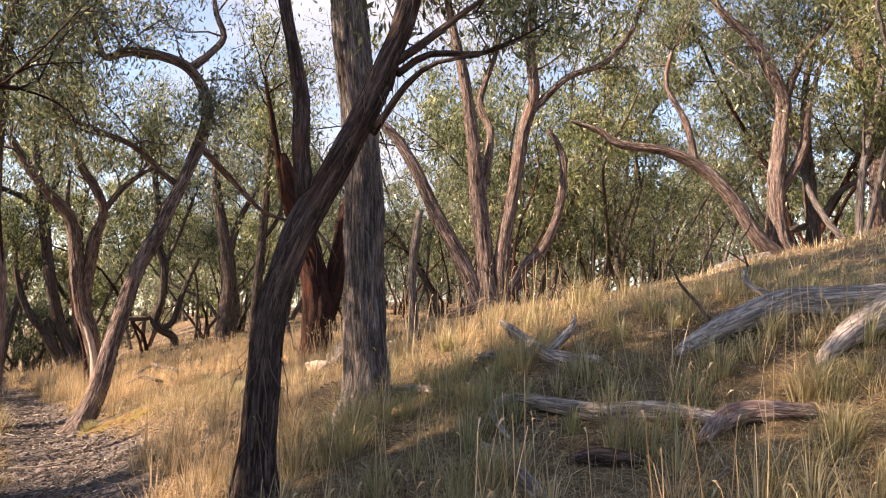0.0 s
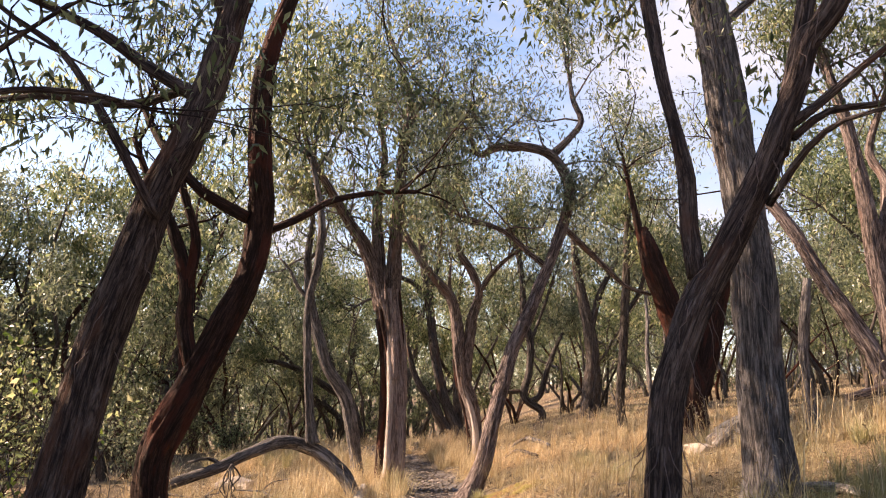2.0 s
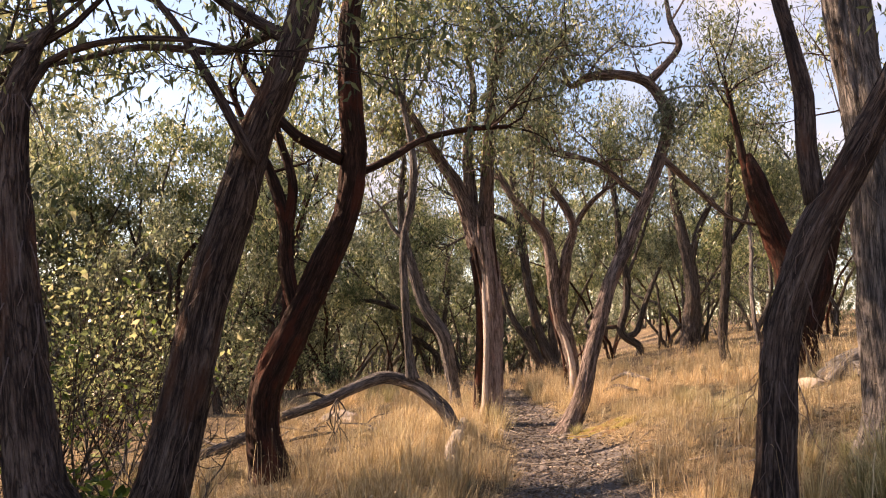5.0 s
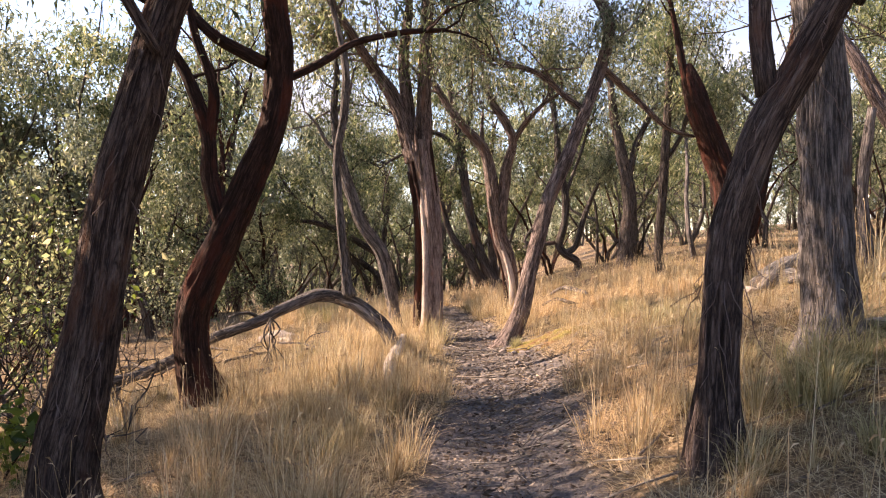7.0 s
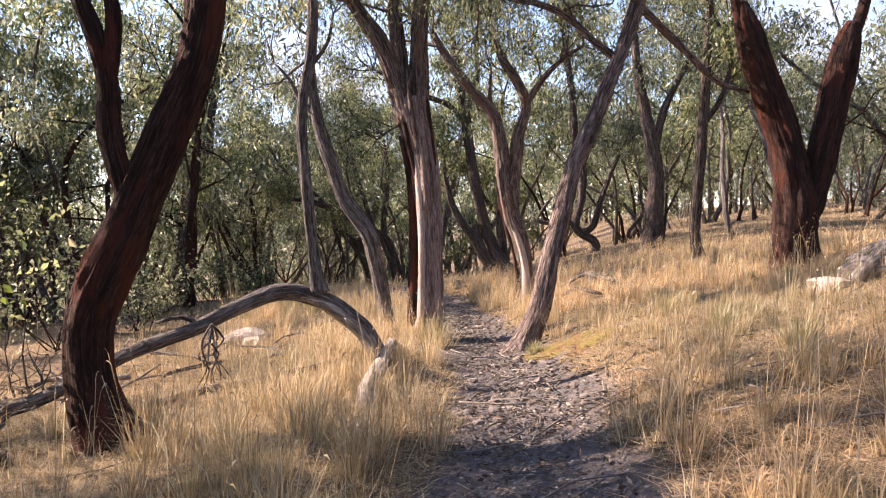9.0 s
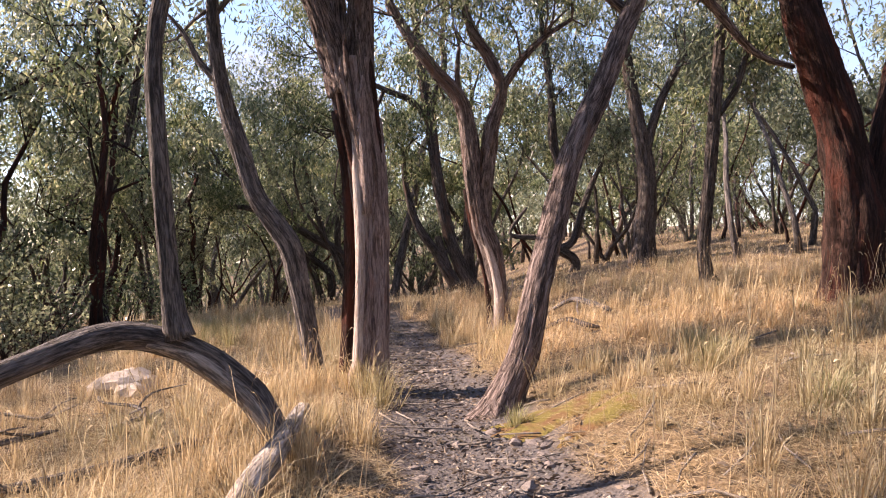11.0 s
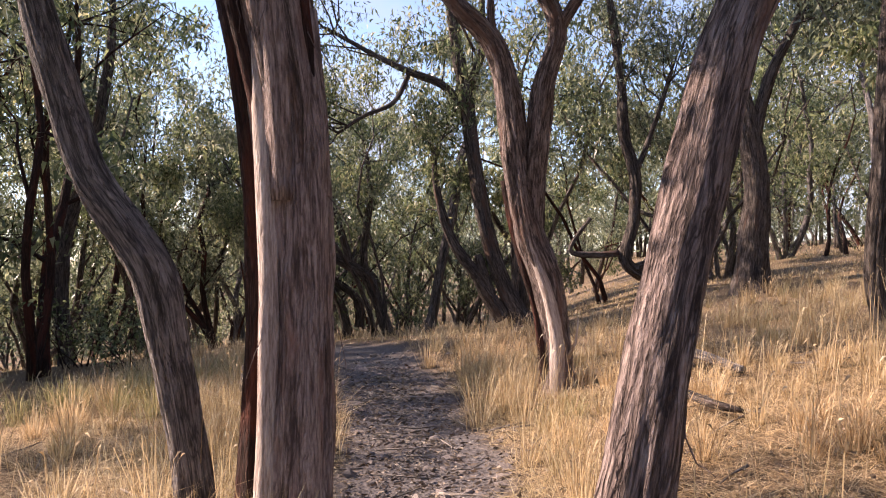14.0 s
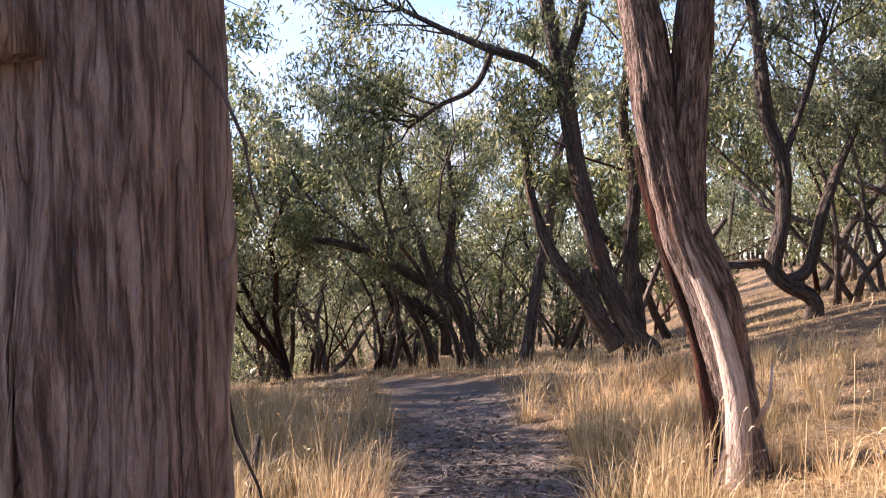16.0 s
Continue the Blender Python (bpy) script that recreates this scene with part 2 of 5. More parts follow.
def mesh_of(name, verts, faces, mat, smooth=True, attrs=()):
    """A mesh from arrays: faces is an (n, 3) or (n, 4) array, or a list of such arrays."""
    me = bpy.data.meshes.new(name)
    groups = faces if isinstance(faces, list) else [faces]
    groups = [np.asarray(g, np.int32) for g in groups if len(g)]
    loops = np.concatenate([g.ravel() for g in groups])
    sizes = np.concatenate([np.full(len(g), g.shape[1], np.int32) for g in groups])
    starts = np.concatenate([[0], np.cumsum(sizes)[:-1]]).astype(np.int32)
    me.vertices.add(len(verts))
    me.vertices.foreach_set("co", np.asarray(verts, np.float32).ravel())
    me.loops.add(len(loops))
    me.loops.foreach_set("vertex_index", loops)
    me.polygons.add(len(sizes))
    me.polygons.foreach_set("loop_start", starts)
    me.polygons.foreach_set("loop_total", sizes)
    me.polygons.foreach_set("use_smooth", np.full(len(sizes), smooth))
    for key, kind, data in attrs:
        a = me.attributes.new(key, kind, "POINT")
        a.data.foreach_set("vector" if kind == "FLOAT_VECTOR" else "value", np.asarray(data, np.float32).ravel())
    me.update()
    me.validate()
    me.materials.append(mat)
    return me


def piece(name, mesh, parent=None, label="", at=None):
    ob = new(name, mesh)
    if parent:
        ob.parent = parent
    if at is not None:
        ob.matrix_basis = at
    return tagged(ob, label) if label else ob


# ---- ground ----
def make_ground():
    n = 310
    u = np.linspace(-1, 1, n)
    k = math.asinh(170)
    gx, gy = np.meshgrid(-4 + 3.5 * np.sinh(u * k), 10 + 3.5 * np.sinh(u * k), indexing="ij")
    z = height(gx, gy)
    d = away(gx, gy)
    edge = 0.16 * rough(gx, gy, 2.2)
    mask = np.clip((PATH_HALF + 0.18 - d + edge) / 0.22, 0, 1)
    z = z + (1 - mask) * 0.015 * rough(gx, gy, 6.0)
    v = np.stack([gx, gy, z], -1).reshape(-1, 3)
    i = np.arange(n * n).reshape(n, n)
    f = np.stack([i[:-1, :-1], i[1:, :-1], i[1:, 1:], i[:-1, 1:]], -1).reshape(-1, 4)
    me = mesh_of("ground", v, f, GROUND, True, [("path", "FLOAT", mask.ravel())])
    tagged(new("ground", me), "hillside of dry straw with a worn gravel footpath", "ground", kind="structure")


make_ground()


# ---- trees ----
def spline(points, step):
    """A smooth line through control points (x, y, z, radius)."""
    p = np.array(points, float)
    out = []
    for i in range(len(p) - 1):
        a, b = p[max(i - 1, 0)], p[i]
        c, d = p[i + 1], p[min(i + 2, len(p) - 1)]
        n = max(1, int(np.linalg.norm(c[:3] - b[:3]) / step))
        t = (np.arange(n) / n)[:, None]
        out.append(0.5 * (2 * b + (c - a) * t + (2 * a - 5 * b + 4 * c - d) * t ** 2 + (3 * b - a - 3 * c + d) * t ** 3))
    out.append(p[-1:])
    out = np.concatenate(out)
    out[:, 3] = np.maximum(out[:, 3], 0.002)
    return out


def tube(points, sides, step, furrow=0.0, seed=0.0, flare=False, capped=True):
    """Vertices, quads and the bark's own coordinates of a limb."""
    s = spline(points, step)
    pos, rad = s[:, :3], s[:, 3]
    tan = np.gradient(pos, axis=0)
    tan /= np.maximum(np.linalg.norm(tan, axis=1, keepdims=True), 1e-9)
    ref = np.array([0.94, 0.34, 0.1]) if abs(tan[0][2]) > 0.5 else np.array([0.05, 0.1, 1.0])
    u = np.zeros_like(pos)
    for i in range(len(pos)):
        ref = ref - tan[i] * (ref @ tan[i])
        ref = ref / np.linalg.norm(ref)
        u[i] = ref
    w = np.cross(tan, u)
    along = np.concatenate([[0], np.cumsum(np.linalg.norm(np.diff(pos, axis=0), axis=1))])
    ang = np.linspace(0, 2 * math.pi, sides, endpoint=False)
    ca, sa = np.cos(ang), np.sin(ang)
    r = np.repeat(rad[:, None], sides, 1)
    if furrow:
        for i in range(len(pos)):
            for j in range(sides):
                q = Vector((ca[j] * 2.1 + seed, sa[j] * 2.1, along[i] * 1.6))
                g = Vector((ca[j] * 4.2 + seed, sa[j] * 4.2, along[i] * 1.3))
                h = Vector((ca[j] * 10 + seed, sa[j] * 10, along[i] * 5.0))
                r[i, j] *= 1 + furrow * (0.8 * noise.noise(q) + 0.9 * (0.25 - abs(noise.noise(g)) * 1.6) + 0.4 * noise.noise(h))
    if flare:
        k = np.exp(-along / 0.16)[:, None]
        r = r * (1 + k * (0.25 + 0.3 * np.maximum(0, np.sin(ang * 4 + seed))[None]))
    v = pos[:, None] + u[:, None] * (ca * r)[..., None] + w[:, None] * (sa * r)[..., None]
    n = len(pos)
    i = np.arange(n * sides).reshape(n, sides)
    f = np.stack([i[:-1], np.roll(i[:-1], -1, 1), np.roll(i[1:], -1, 1), i[1:]], -1).reshape(-1, 4)
    bark = np.stack([ca[None] * rad[:, None] + seed, sa[None] * rad[:, None], np.repeat(along[:, None], sides, 1) + seed], -1)
    v = np.concatenate([v.reshape(-1, 3), pos[:1], pos[-1:]])
    bark = np.concatenate([bark.reshape(-1, 3), bark[0, :1], bark[-1, :1]])
    cap = [[(j + 1) % sides, j, n * sides] for j in range(sides)] + [[(n - 1) * sides + j, (n - 1) * sides + (j + 1) % sides, n * sides + 1] for j in range(sides)]
    return v, f, np.array(cap) if capped else np.zeros((0, 3), int), bark


class Heap:
    """Tubes joined into one mesh."""

    def __init__(self):
        self.v, self.q, self.c, self.b, self.n = [], [], [], [], 0

    def add(self, *args, **kw):
        v, q, c, b = tube(*args, **kw)
        self.v.append(v), self.q.append(q + self.n), self.c.append(c + self.n), self.b.append(b)
        self.n += len(v)

    def mesh(self, name, mat):
        return mesh_of(name, np.concatenate(self.v), [np.concatenate(self.q), np.concatenate(self.c)], mat, True, [("bark", "FLOAT_VECTOR", np.concatenate(self.b))])


def leaf_mesh(name, at, way, length, width, mat, rng, fine=True):
    """One long pointed leaf at each place, hanging along its way."""
    n = len(at)
    side = np.cross(way, rng.normal(size=(n, 3)))
    side /= np.maximum(np.linalg.norm(side, axis=1, keepdims=True), 1e-6)
    nrm = np.cross(way, side)
    L, W = length[:, None], width[:, None]
    if not fine:
        v = np.stack([at - side * W, at + side * W, at + way * L], 1).reshape(-1, 3)
        return mesh_of(name, v, np.arange(3 * n).reshape(n, 3), mat, False)
    bend = nrm * L * rng.uniform(-0.18, 0.18, (n, 1))
    v = np.stack([at, at + way * L * 0.42 + side * W + bend, at + way * L, at + way * L * 0.42 - side * W + bend], 1).reshape(-1, 3)
    f = np.arange(4 * n).reshape(n, 4)
    return mesh_of(name, v, f, mat, False)


def unit(v):
    return v / max(np.linalg.norm(v), 1e-9)


def grow(rng, start, way, length, radius, heap, tips, depth, sag=0.0, coarse=False):
    """A crooked branchlet; its own twigs follow; tips collects places for leaves."""
    n = 5
    p, d, pts = np.array(start, float), unit(way), []
    for i in range(n + 1):
        pts.append((*p, radius * (1 - 0.75 * i / n)))
        d = unit(d + rng.normal(size=3) * 0.26 + np.array([0, 0, 0.1 - sag]))
        p = p + d * length / n
    if depth > 1 and coarse:
        heap.add([pts[0], pts[2], pts[3], pts[5]], 4, length, capped=False)
    elif depth > 1:
        heap.add(pts, 5, length / 5)
    elif coarse:
        heap.add([pts[0], pts[5]], 3, length, capped=False)
    else:
        heap.add([pts[0], pts[2], pts[5]], 3, length, capped=False)
    if depth > 1:
        for i in range(2, n + 1):
            for _ in range(2 if rng.random() < 0.7 else 1):
                w = unit(d * 0.5 + rng.normal(size=3) * 0.7 + np.array([0, 0, 0.15]))
                grow(rng, pts[i][:3], w, length * rng.uniform(0.3, 0.55), max(radius * 0.4, 0.003), heap, tips, depth - 1, sag, coarse)
    else:
        for i in range(2, n + 1):
            tips.append((pts[i][:3], length))


def hang_leaves(name, tips, per, spread, size, mat, rng, fine=True):
    base = np.array([t[0] for t in tips])
    at = np.repeat(base, per, 0)
    n = len(at)
    at = at + rng.normal(size=(n, 3)) * spread * np.array([1, 1, 0.8])
    way = rng.normal(size=(n, 3)) * 0.55 + np.array([0, 0, -0.75])
    way /= np.linalg.norm(way, axis=1, keepdims=True)
    length = size * rng.uniform(0.6, 1.35, n)
    return leaf_mesh(name, at, way, length, length * rng.uniform(0.1, 0.17, n) * (1.0 if fine else 1.15), mat, rng, fine)


LABELS = {
    "fib": "leaning gum tree with dark fibrous bark in dry grass",
    "red": "crooked gum tree with smooth red-brown bark in dry grass",
    "grey": "gum tree with furrowed grey bark rising from dry grass",
    "plated": "many-stemmed gum tree with cracked brown bark on the slope",
    "strip": "gum tree with sunlit stripped bark beside the footpath",
    "dark": "slender dark-barked gum tree among the dry grass",
}
count = [0]


class Gum:
    def __init__(self, bark, crown, label="", detail=1.0, leaf=None, rooted=True):
        self.rooted = rooted
        self.bark, self.crown, self.label, self.detail, self.limbs = bark, crown, label, detail, []
        count[0] += 1
        self.rng = np.random.default_rng(100 + count[0])
        self.clear = {'strip': 3.8, 'plated': 3.8, 'fib': 2.6, 'grey': 3.6}.get(bark, 2.3)
        self.leaf = leaf or (LEAF if count[0] % 3 else LEAF_GREY)

    def limb(self, role, *points):
        self.limbs.append((role, list(points)))

    def peel(self, tree, down, g):
        """Loose strings of bark hanging off the trunk."""
        rng, heap = self.rng, Heap()
        s = spline(self.limbs[0][1], 0.2)
        for _ in range(85 if self.bark == 'fib' else 16):
            k = s[rng.integers(1, max(2, len(s) - 2))]
            if k[2] - g < 0.5:
                continue
            a, r = rng.uniform(0, 6.3), k[3] * 1.04
            p, pts = k[:3] + np.array([math.cos(a) * r, math.sin(a) * r, 0]), []
            out = np.array([math.cos(a), math.sin(a), 0]) * 0.02 + rng.normal(size=3) * 0.012
            for i in range(5):
                pts.append((*p, 0.0038 * (1 - 0.15 * i)))
                p = p + out + np.array([rng.normal() * 0.015, rng.normal() * 0.015, -rng.uniform(0.03, 0.1)])
            heap.add(pts, 3, 0.08)
        tagged(piece("peeling_bark", heap.mesh("peeling_bark", BARK["strip"]), tree, at=down), kind="stuff")

    def build(self):
        rng, mat = self.rng, BARK[self.bark]
        x, y, z, r = self.limbs[0][1][0]
        g = ground_at(x, y)
        foot = self.limbs[0][1]
        if self.rooted and z > g - 0.05:
            foot.insert(0, (x, y, g - 0.1, r * 1.05))
        tree = tagged(new("gum_tree"), self.label or LABELS[self.bark], "tree", "gum trees of the open woodland")
        tree.location = (x, y, g)
        down = Matrix.Translation((-x, -y, -g))
        heap, tips = Heap(), []
        for k, (role, pts) in enumerate(self.limbs):
            big = max(p[3] for p in pts)
            close = self.detail
            sides = 52 if big > 0.11 and close >= 1 else 20 if big > 0.05 else 9
            step = 0.06 if big > 0.11 and close >= 1 else 0.1
            v, q, c, b = tube(pts, sides, step, 0.2 if big > 0.05 else 0.06, 3.1 * count[0] + k, role == "T" and k == 0)
            me = mesh_of("trunk" if k == 0 else "branch", v, [q, c], BARK[role[2:]] if ":" in role else mat, True, [("bark", "FLOAT_VECTOR", b)])
            piece("trunk" if k == 0 else "branch", me, tree, at=down)
            if role[0] == "S" or not self.crown:
                continue
            s = spline(pts, 0.25)
            for i in range(2, len(s)):
                p, rad = s[i, :3], s[i, 3]
                tall = p[2] - g
                if tall < self.clear or rad > (0.065 if role == "T" and self.bark in ("fib", "red") else 0.12) or (self.bark in ("fib", "red") and k and i < 0.5 * len(s)):
                    continue
                way = unit(s[i, :3] - s[i - 1, :3])
                share = 1.4 * self.crown * (0.35 + 0.65 * i / len(s)) * (0.7 if rad > 0.06 else 1.0)
                last = i >= len(s) - 2
                full = role[0] == "D"
                for _ in range(2 if full else (2 if self.bark in ("fib", "red") else 3) if last else 1):
                    if last or full or rng.random() < share * 0.55:
                        w = unit(way * (1.1 if last else 0.35) + rng.normal(size=3) * 0.75 + np.array([0, 0, 0.25]))
                        grow(rng, p, w, rng.uniform(0.8, 2.1) * min(1.0, 0.3 * tall - 0.2), min(rad * 0.6, 0.02), heap, tips, 2)
        if self.bark in ("fib", "strip", "plated"):
            self.peel(tree, down, g)
        if tips:
            tagged(piece("twig_mass", heap.mesh("twig_mass", mat), tree, at=down), kind="stuff")
            tagged(piece("foliage", hang_leaves("foliage", tips, 15 if self.bark not in ("fib", "red") else 8, 0.16, 0.07 if self.bark in ("fib", "red") else 0.095 if self.bark in ("strip", "plated") else 0.115, self.leaf, rng), tree, at=down), kind="stuff")
        return tree


# ---- gum trees along the path ----
t = Gum("fib", 0.25)
t.limb("T", (-4.29, 2.82, 0.3, 0.176), (-4.2, 2.88, 0.73, 0.153), (-4.13, 2.93, 1.23, 0.138), (-4.05, 2.98, 1.75, 0.132), (-3.93, 3.06, 2.28, 0.12), (-3.83, 3.13, 2.75, 0.103), (-3.68, 3.19, 3.11, 0.106), (-3.55, 3.26, 3.59, 0.098), (-3.46, 3.31, 4.06, 0.093), (-3.37, 3.36, 4.56, 0.083), (-3.32, 3.39, 4.89, 0.081), (-3.2, 3.46, 5.64, 0.063), (-3.11, 3.51, 6.57, 0.044))
t.limb("B", (-3.62, 3.22, 3.35, 0.048), (-3.94, 3.04, 3.57, 0.041), (-4.23, 2.87, 3.8, 0.034), (-4.67, 2.63, 4.04, 0.027), (-5.15, 2.36, 4.28, 0.02), (-5.6, 2.11, 4.44, 0.012))
t.limb("B", (-3.85, 3.32, 3.52, 0.035), (-4.34, 3.27, 3.46, 0.032), (-4.97, 3.03, 3.54, 0.025), (-5.59, 2.8, 3.48, 0.021), (-6.08, 2.52, 3.39, 0.012))
t.limb("B", (-3.52, 3.28, 3.93, 0.054), (-3.66, 3.2, 4.31, 0.051), (-3.77, 3.14, 4.58, 0.044), (-3.96, 3.03, 4.85, 0.032), (-4.26, 2.86, 5.27, 0.017))
t.limb("B", (-3.74, 3.04, 2.56, 0.034), (-3.85, 2.74, 3.06, 0.027), (-4.03, 2.53, 3.45, 0.021), (-4.28, 2.27, 3.69, 0.014), (-4.64, 2.07, 4.14, 0.011))
t.limb("B", (-3.33, 3.38, 4.74, 0.036), (-3.21, 3.45, 4.56, 0.032), (-3.18, 3.58, 4.5, 0.024), (-2.9, 3.74, 4.48, 0.02), (-2.77, 3.93, 4.72, 0.017), (-2.57, 4.16, 5.11, 0.013))
t.build()
t = Gum("red", 0.35)
t.limb("T", (-6.07, 5.5, -0.14, 0.244), (-6.18, 5.43, 0.38, 0.164), (-6.19, 5.42, 0.78, 0.164), (-6.11, 5.47, 1.1, 0.177), (-5.93, 5.6, 1.57, 0.166), (-5.69, 5.76, 2.2, 0.149), (-5.5, 5.89, 2.8, 0.132), (-5.45, 5.92, 3.41, 0.133), (-5.45, 5.85, 3.88, 0.129), (-5.48, 5.83, 4.67, 0.114), (-5.39, 5.88, 5.38, 0.091), (-5.21, 5.98, 6.05, 0.08), (-5.16, 6.01, 6.66, 0.068), (-5.38, 5.89, 7.29, 0.055), (-5.55, 5.79, 8.38, 0.036))
t.limb("B", (-5.52, 5.8, 3.31, 0.066), (-5.8, 5.65, 3.48, 0.061), (-6.03, 5.52, 3.66, 0.055), (-6.59, 5.54, 4.19, 0.045), (-6.98, 5.56, 4.67, 0.034))
t.limb("B", (-5.89, 5.6, 1.57, 0.088), (-6.02, 5.53, 2.14, 0.083), (-6.04, 5.51, 2.61, 0.073), (-6.2, 5.42, 3.18, 0.057), (-6.43, 5.29, 3.64, 0.041), (-6.63, 5.18, 4.16, 0.026))
t.limb("B", (-6.03, 5.52, 2.55, 0.067), (-5.98, 5.54, 3.07, 0.052), (-6.14, 5.45, 3.64, 0.041), (-6.22, 5.41, 4.2, 0.021))
t.limb("B", (-5.67, 6.02, 3.15, 0.043), (-5.38, 6.45, 3.43, 0.045), (-5.19, 6.82, 3.71, 0.039), (-4.86, 7.28, 3.89, 0.034), (-4.57, 7.72, 3.98, 0.027))
t.build()
t = Gum("grey", 0.7)
t.limb("T", (-6.95, 10.38, -0.17, 0.136), (-6.98, 10.37, -0, 0.11), (-7.05, 10.33, 0.55, 0.097), (-7.13, 10.29, 1.01, 0.102), (-7.19, 10.25, 1.35, 0.106), (-7.31, 10.18, 1.58, 0.102), (-7.5, 10.08, 1.9, 0.093), (-7.65, 10, 2.41, 0.093), (-7.76, 9.94, 2.83, 0.085), (-7.83, 9.9, 3.25, 0.076), (-7.86, 9.88, 3.76, 0.059), (-7.82, 9.91, 4.35, 0.042), (-7.89, 9.87, 4.94, 0.025), (-7.98, 9.81, 5.44, 0.017))
t.limb("B", (-7.8, 9.92, 3, 0.038), (-7.98, 9.82, 3.21, 0.034), (-8.11, 9.74, 3.5, 0.025), (-8.28, 9.65, 3.71, 0.017))
t.limb("B", (-7.85, 9.89, 3.67, 0.034), (-7.65, 10, 3.97, 0.025), (-7.58, 10.04, 4.35, 0.017))
t.build()
t = Gum("grey", 0.5, "thin grey sapling growing from the arched dead branch", rooted=False)
t.limb("T", (-5.91, 7.65, 0.87, 0.065), (-5.95, 7.62, 1.19, 0.058), (-6.03, 7.57, 2.49, 0.051), (-5.95, 7.63, 3.15, 0.051), (-5.94, 7.64, 3.75, 0.044), (-6.08, 7.54, 4.58, 0.03))
t.build()
t = Gum("strip", 2.2)
t.limb("T", (-6.36, 10.38, 0.09, 0.217), (-6.35, 10.39, 0.29, 0.177), (-6.33, 10.4, 0.76, 0.157), (-6.33, 10.4, 1.24, 0.153), (-6.34, 10.39, 1.96, 0.157), (-6.41, 10.36, 2.48, 0.173), (-6.49, 10.31, 2.92, 0.201), (-6.51, 10.3, 3.16, 0.2))
t.limb("S:red", (-6.57, 10.32, 0.18, 0.081), (-6.6, 10.37, 0.74, 0.061), (-6.58, 10.38, 1.23, 0.061), (-6.56, 10.33, 1.84, 0.057), (-6.57, 10.27, 2.3, 0.06), (-6.61, 10.25, 2.68, 0.08))
# strip on the sunward side, coloured pale to paint the trunk's lit edge
t.limb("S:bare", (-6.44, 10.25, 0.15, 0.079), (-6.39, 10.23, 0.3, 0.059), (-6.37, 10.23, 0.77, 0.051), (-6.36, 10.23, 1.24, 0.047), (-6.38, 10.23, 1.83, 0.047), (-6.41, 10.22, 2.34, 0.039), (-6.46, 10.24, 2.66, 0.016))
t.limb("S", (-6.23, 10.42, 0.05, 0.07), (-6.23, 10.42, 0.3, 0.055), (-6.225, 10.43, 0.8, 0.045), (-6.235, 10.43, 1.4, 0.045), (-6.24, 10.43, 2.0, 0.05), (-6.3, 10.41, 2.6, 0.06))
t.limb("B:plated", (-6.55, 10.27, 2.84, 0.166), (-6.67, 10.18, 3.35, 0.139), (-6.84, 10.07, 3.87, 0.112), (-7.07, 9.91, 4.29, 0.093), (-7.17, 9.48, 4.73, 0.064), (-7.32, 9.14, 5.23, 0.045), (-7.43, 8.83, 5.99, 0.027))
t.limb("B:plated", (-6.45, 10.33, 2.79, 0.166), (-6.44, 10.34, 3.49, 0.121), (-6.4, 10.36, 4.44, 0.103), (-6.34, 10.4, 5.7, 0.082), (-6.25, 10.44, 6.43, 0.07), (-6.39, 10.37, 6.97, 0.05), (-6.59, 10.25, 7.63, 0.041))
t.limb("B:plated", (-6.65, 10.32, 3.13, 0.112), (-6.76, 10.36, 3.81, 0.104), (-6.85, 10.42, 4.61, 0.086), (-6.82, 10.56, 5.53, 0.058), (-7, 10.56, 6.47, 0.04))
for k in range(9):
    a, r = 0.7 * k + 0.2, 0.15
    ca, sa = math.cos(a), math.sin(a)
    t.limb("S:plated" if k % 3 else "S:red", (-6.35 + 0.13 * ca, 10.38 + 0.13 * sa, 1.5 + 0.07 * (k % 4), 0.015), (-6.38 + r * ca, 10.37 + r * sa, 2.1, 0.032), (-6.45 + 0.18 * ca, 10.33 + 0.18 * sa, 2.6, 0.036),
           (-6.5 + 0.19 * ca, 10.3 + 0.19 * sa, 3.05, 0.034), (-6.55 + 0.17 * ca, 10.28 + 0.17 * sa, 3.4 + 0.1 * (k % 3), 0.01))
t.limb("S", (-6.3, 10.26, 1.7, 0.05), (-6.31, 10.24, 2.2, 0.065), (-6.33, 10.22, 2.6, 0.06), (-6.32, 10.2, 2.85, 0.03), (-6.31, 10.19, 2.98, 0.006))
t.limb("B", (-6.35, 10.52, 5.72, 0.048), (-6.28, 10.69, 6.4, 0.048), (-6.04, 10.96, 6.62, 0.039), (-5.72, 11.18, 6.58, 0.029))
t.build()
t = Gum("plated", 1.9, "leaning gum tree with cracked sunlit bark beside the footpath")
t.limb("T", (-4.85, 9.96, -0.04, 0.189), (-4.8, 9.99, 0.16, 0.139), (-4.69, 10.1, 0.51, 0.118), (-4.62, 10.3, 1.12, 0.108), (-4.57, 10.5, 1.58, 0.105), (-4.46, 10.72, 2.23, 0.107), (-4.3, 10.98, 2.79, 0.102), (-4.18, 11.21, 3.3, 0.098), (-4.04, 11.4, 3.75, 0.087), (-3.89, 11.81, 4.69, 0.092), (-3.9, 11.81, 5.16, 0.093), (-4.16, 11.63, 5.59, 0.084), (-4.66, 11.3, 5.71, 0.074), (-4.97, 11.09, 5.64, 0.065), (-5.18, 10.95, 5.51, 0.046), (-5.31, 10.86, 5.87, 0.037))
t.limb("B", (-4.12, 11.66, 5.58, 0.074), (-3.87, 11.83, 5.88, 0.065), (-3.68, 11.96, 6.23, 0.056), (-3.79, 11.88, 6.6, 0.047), (-3.86, 11.83, 7.18, 0.028))
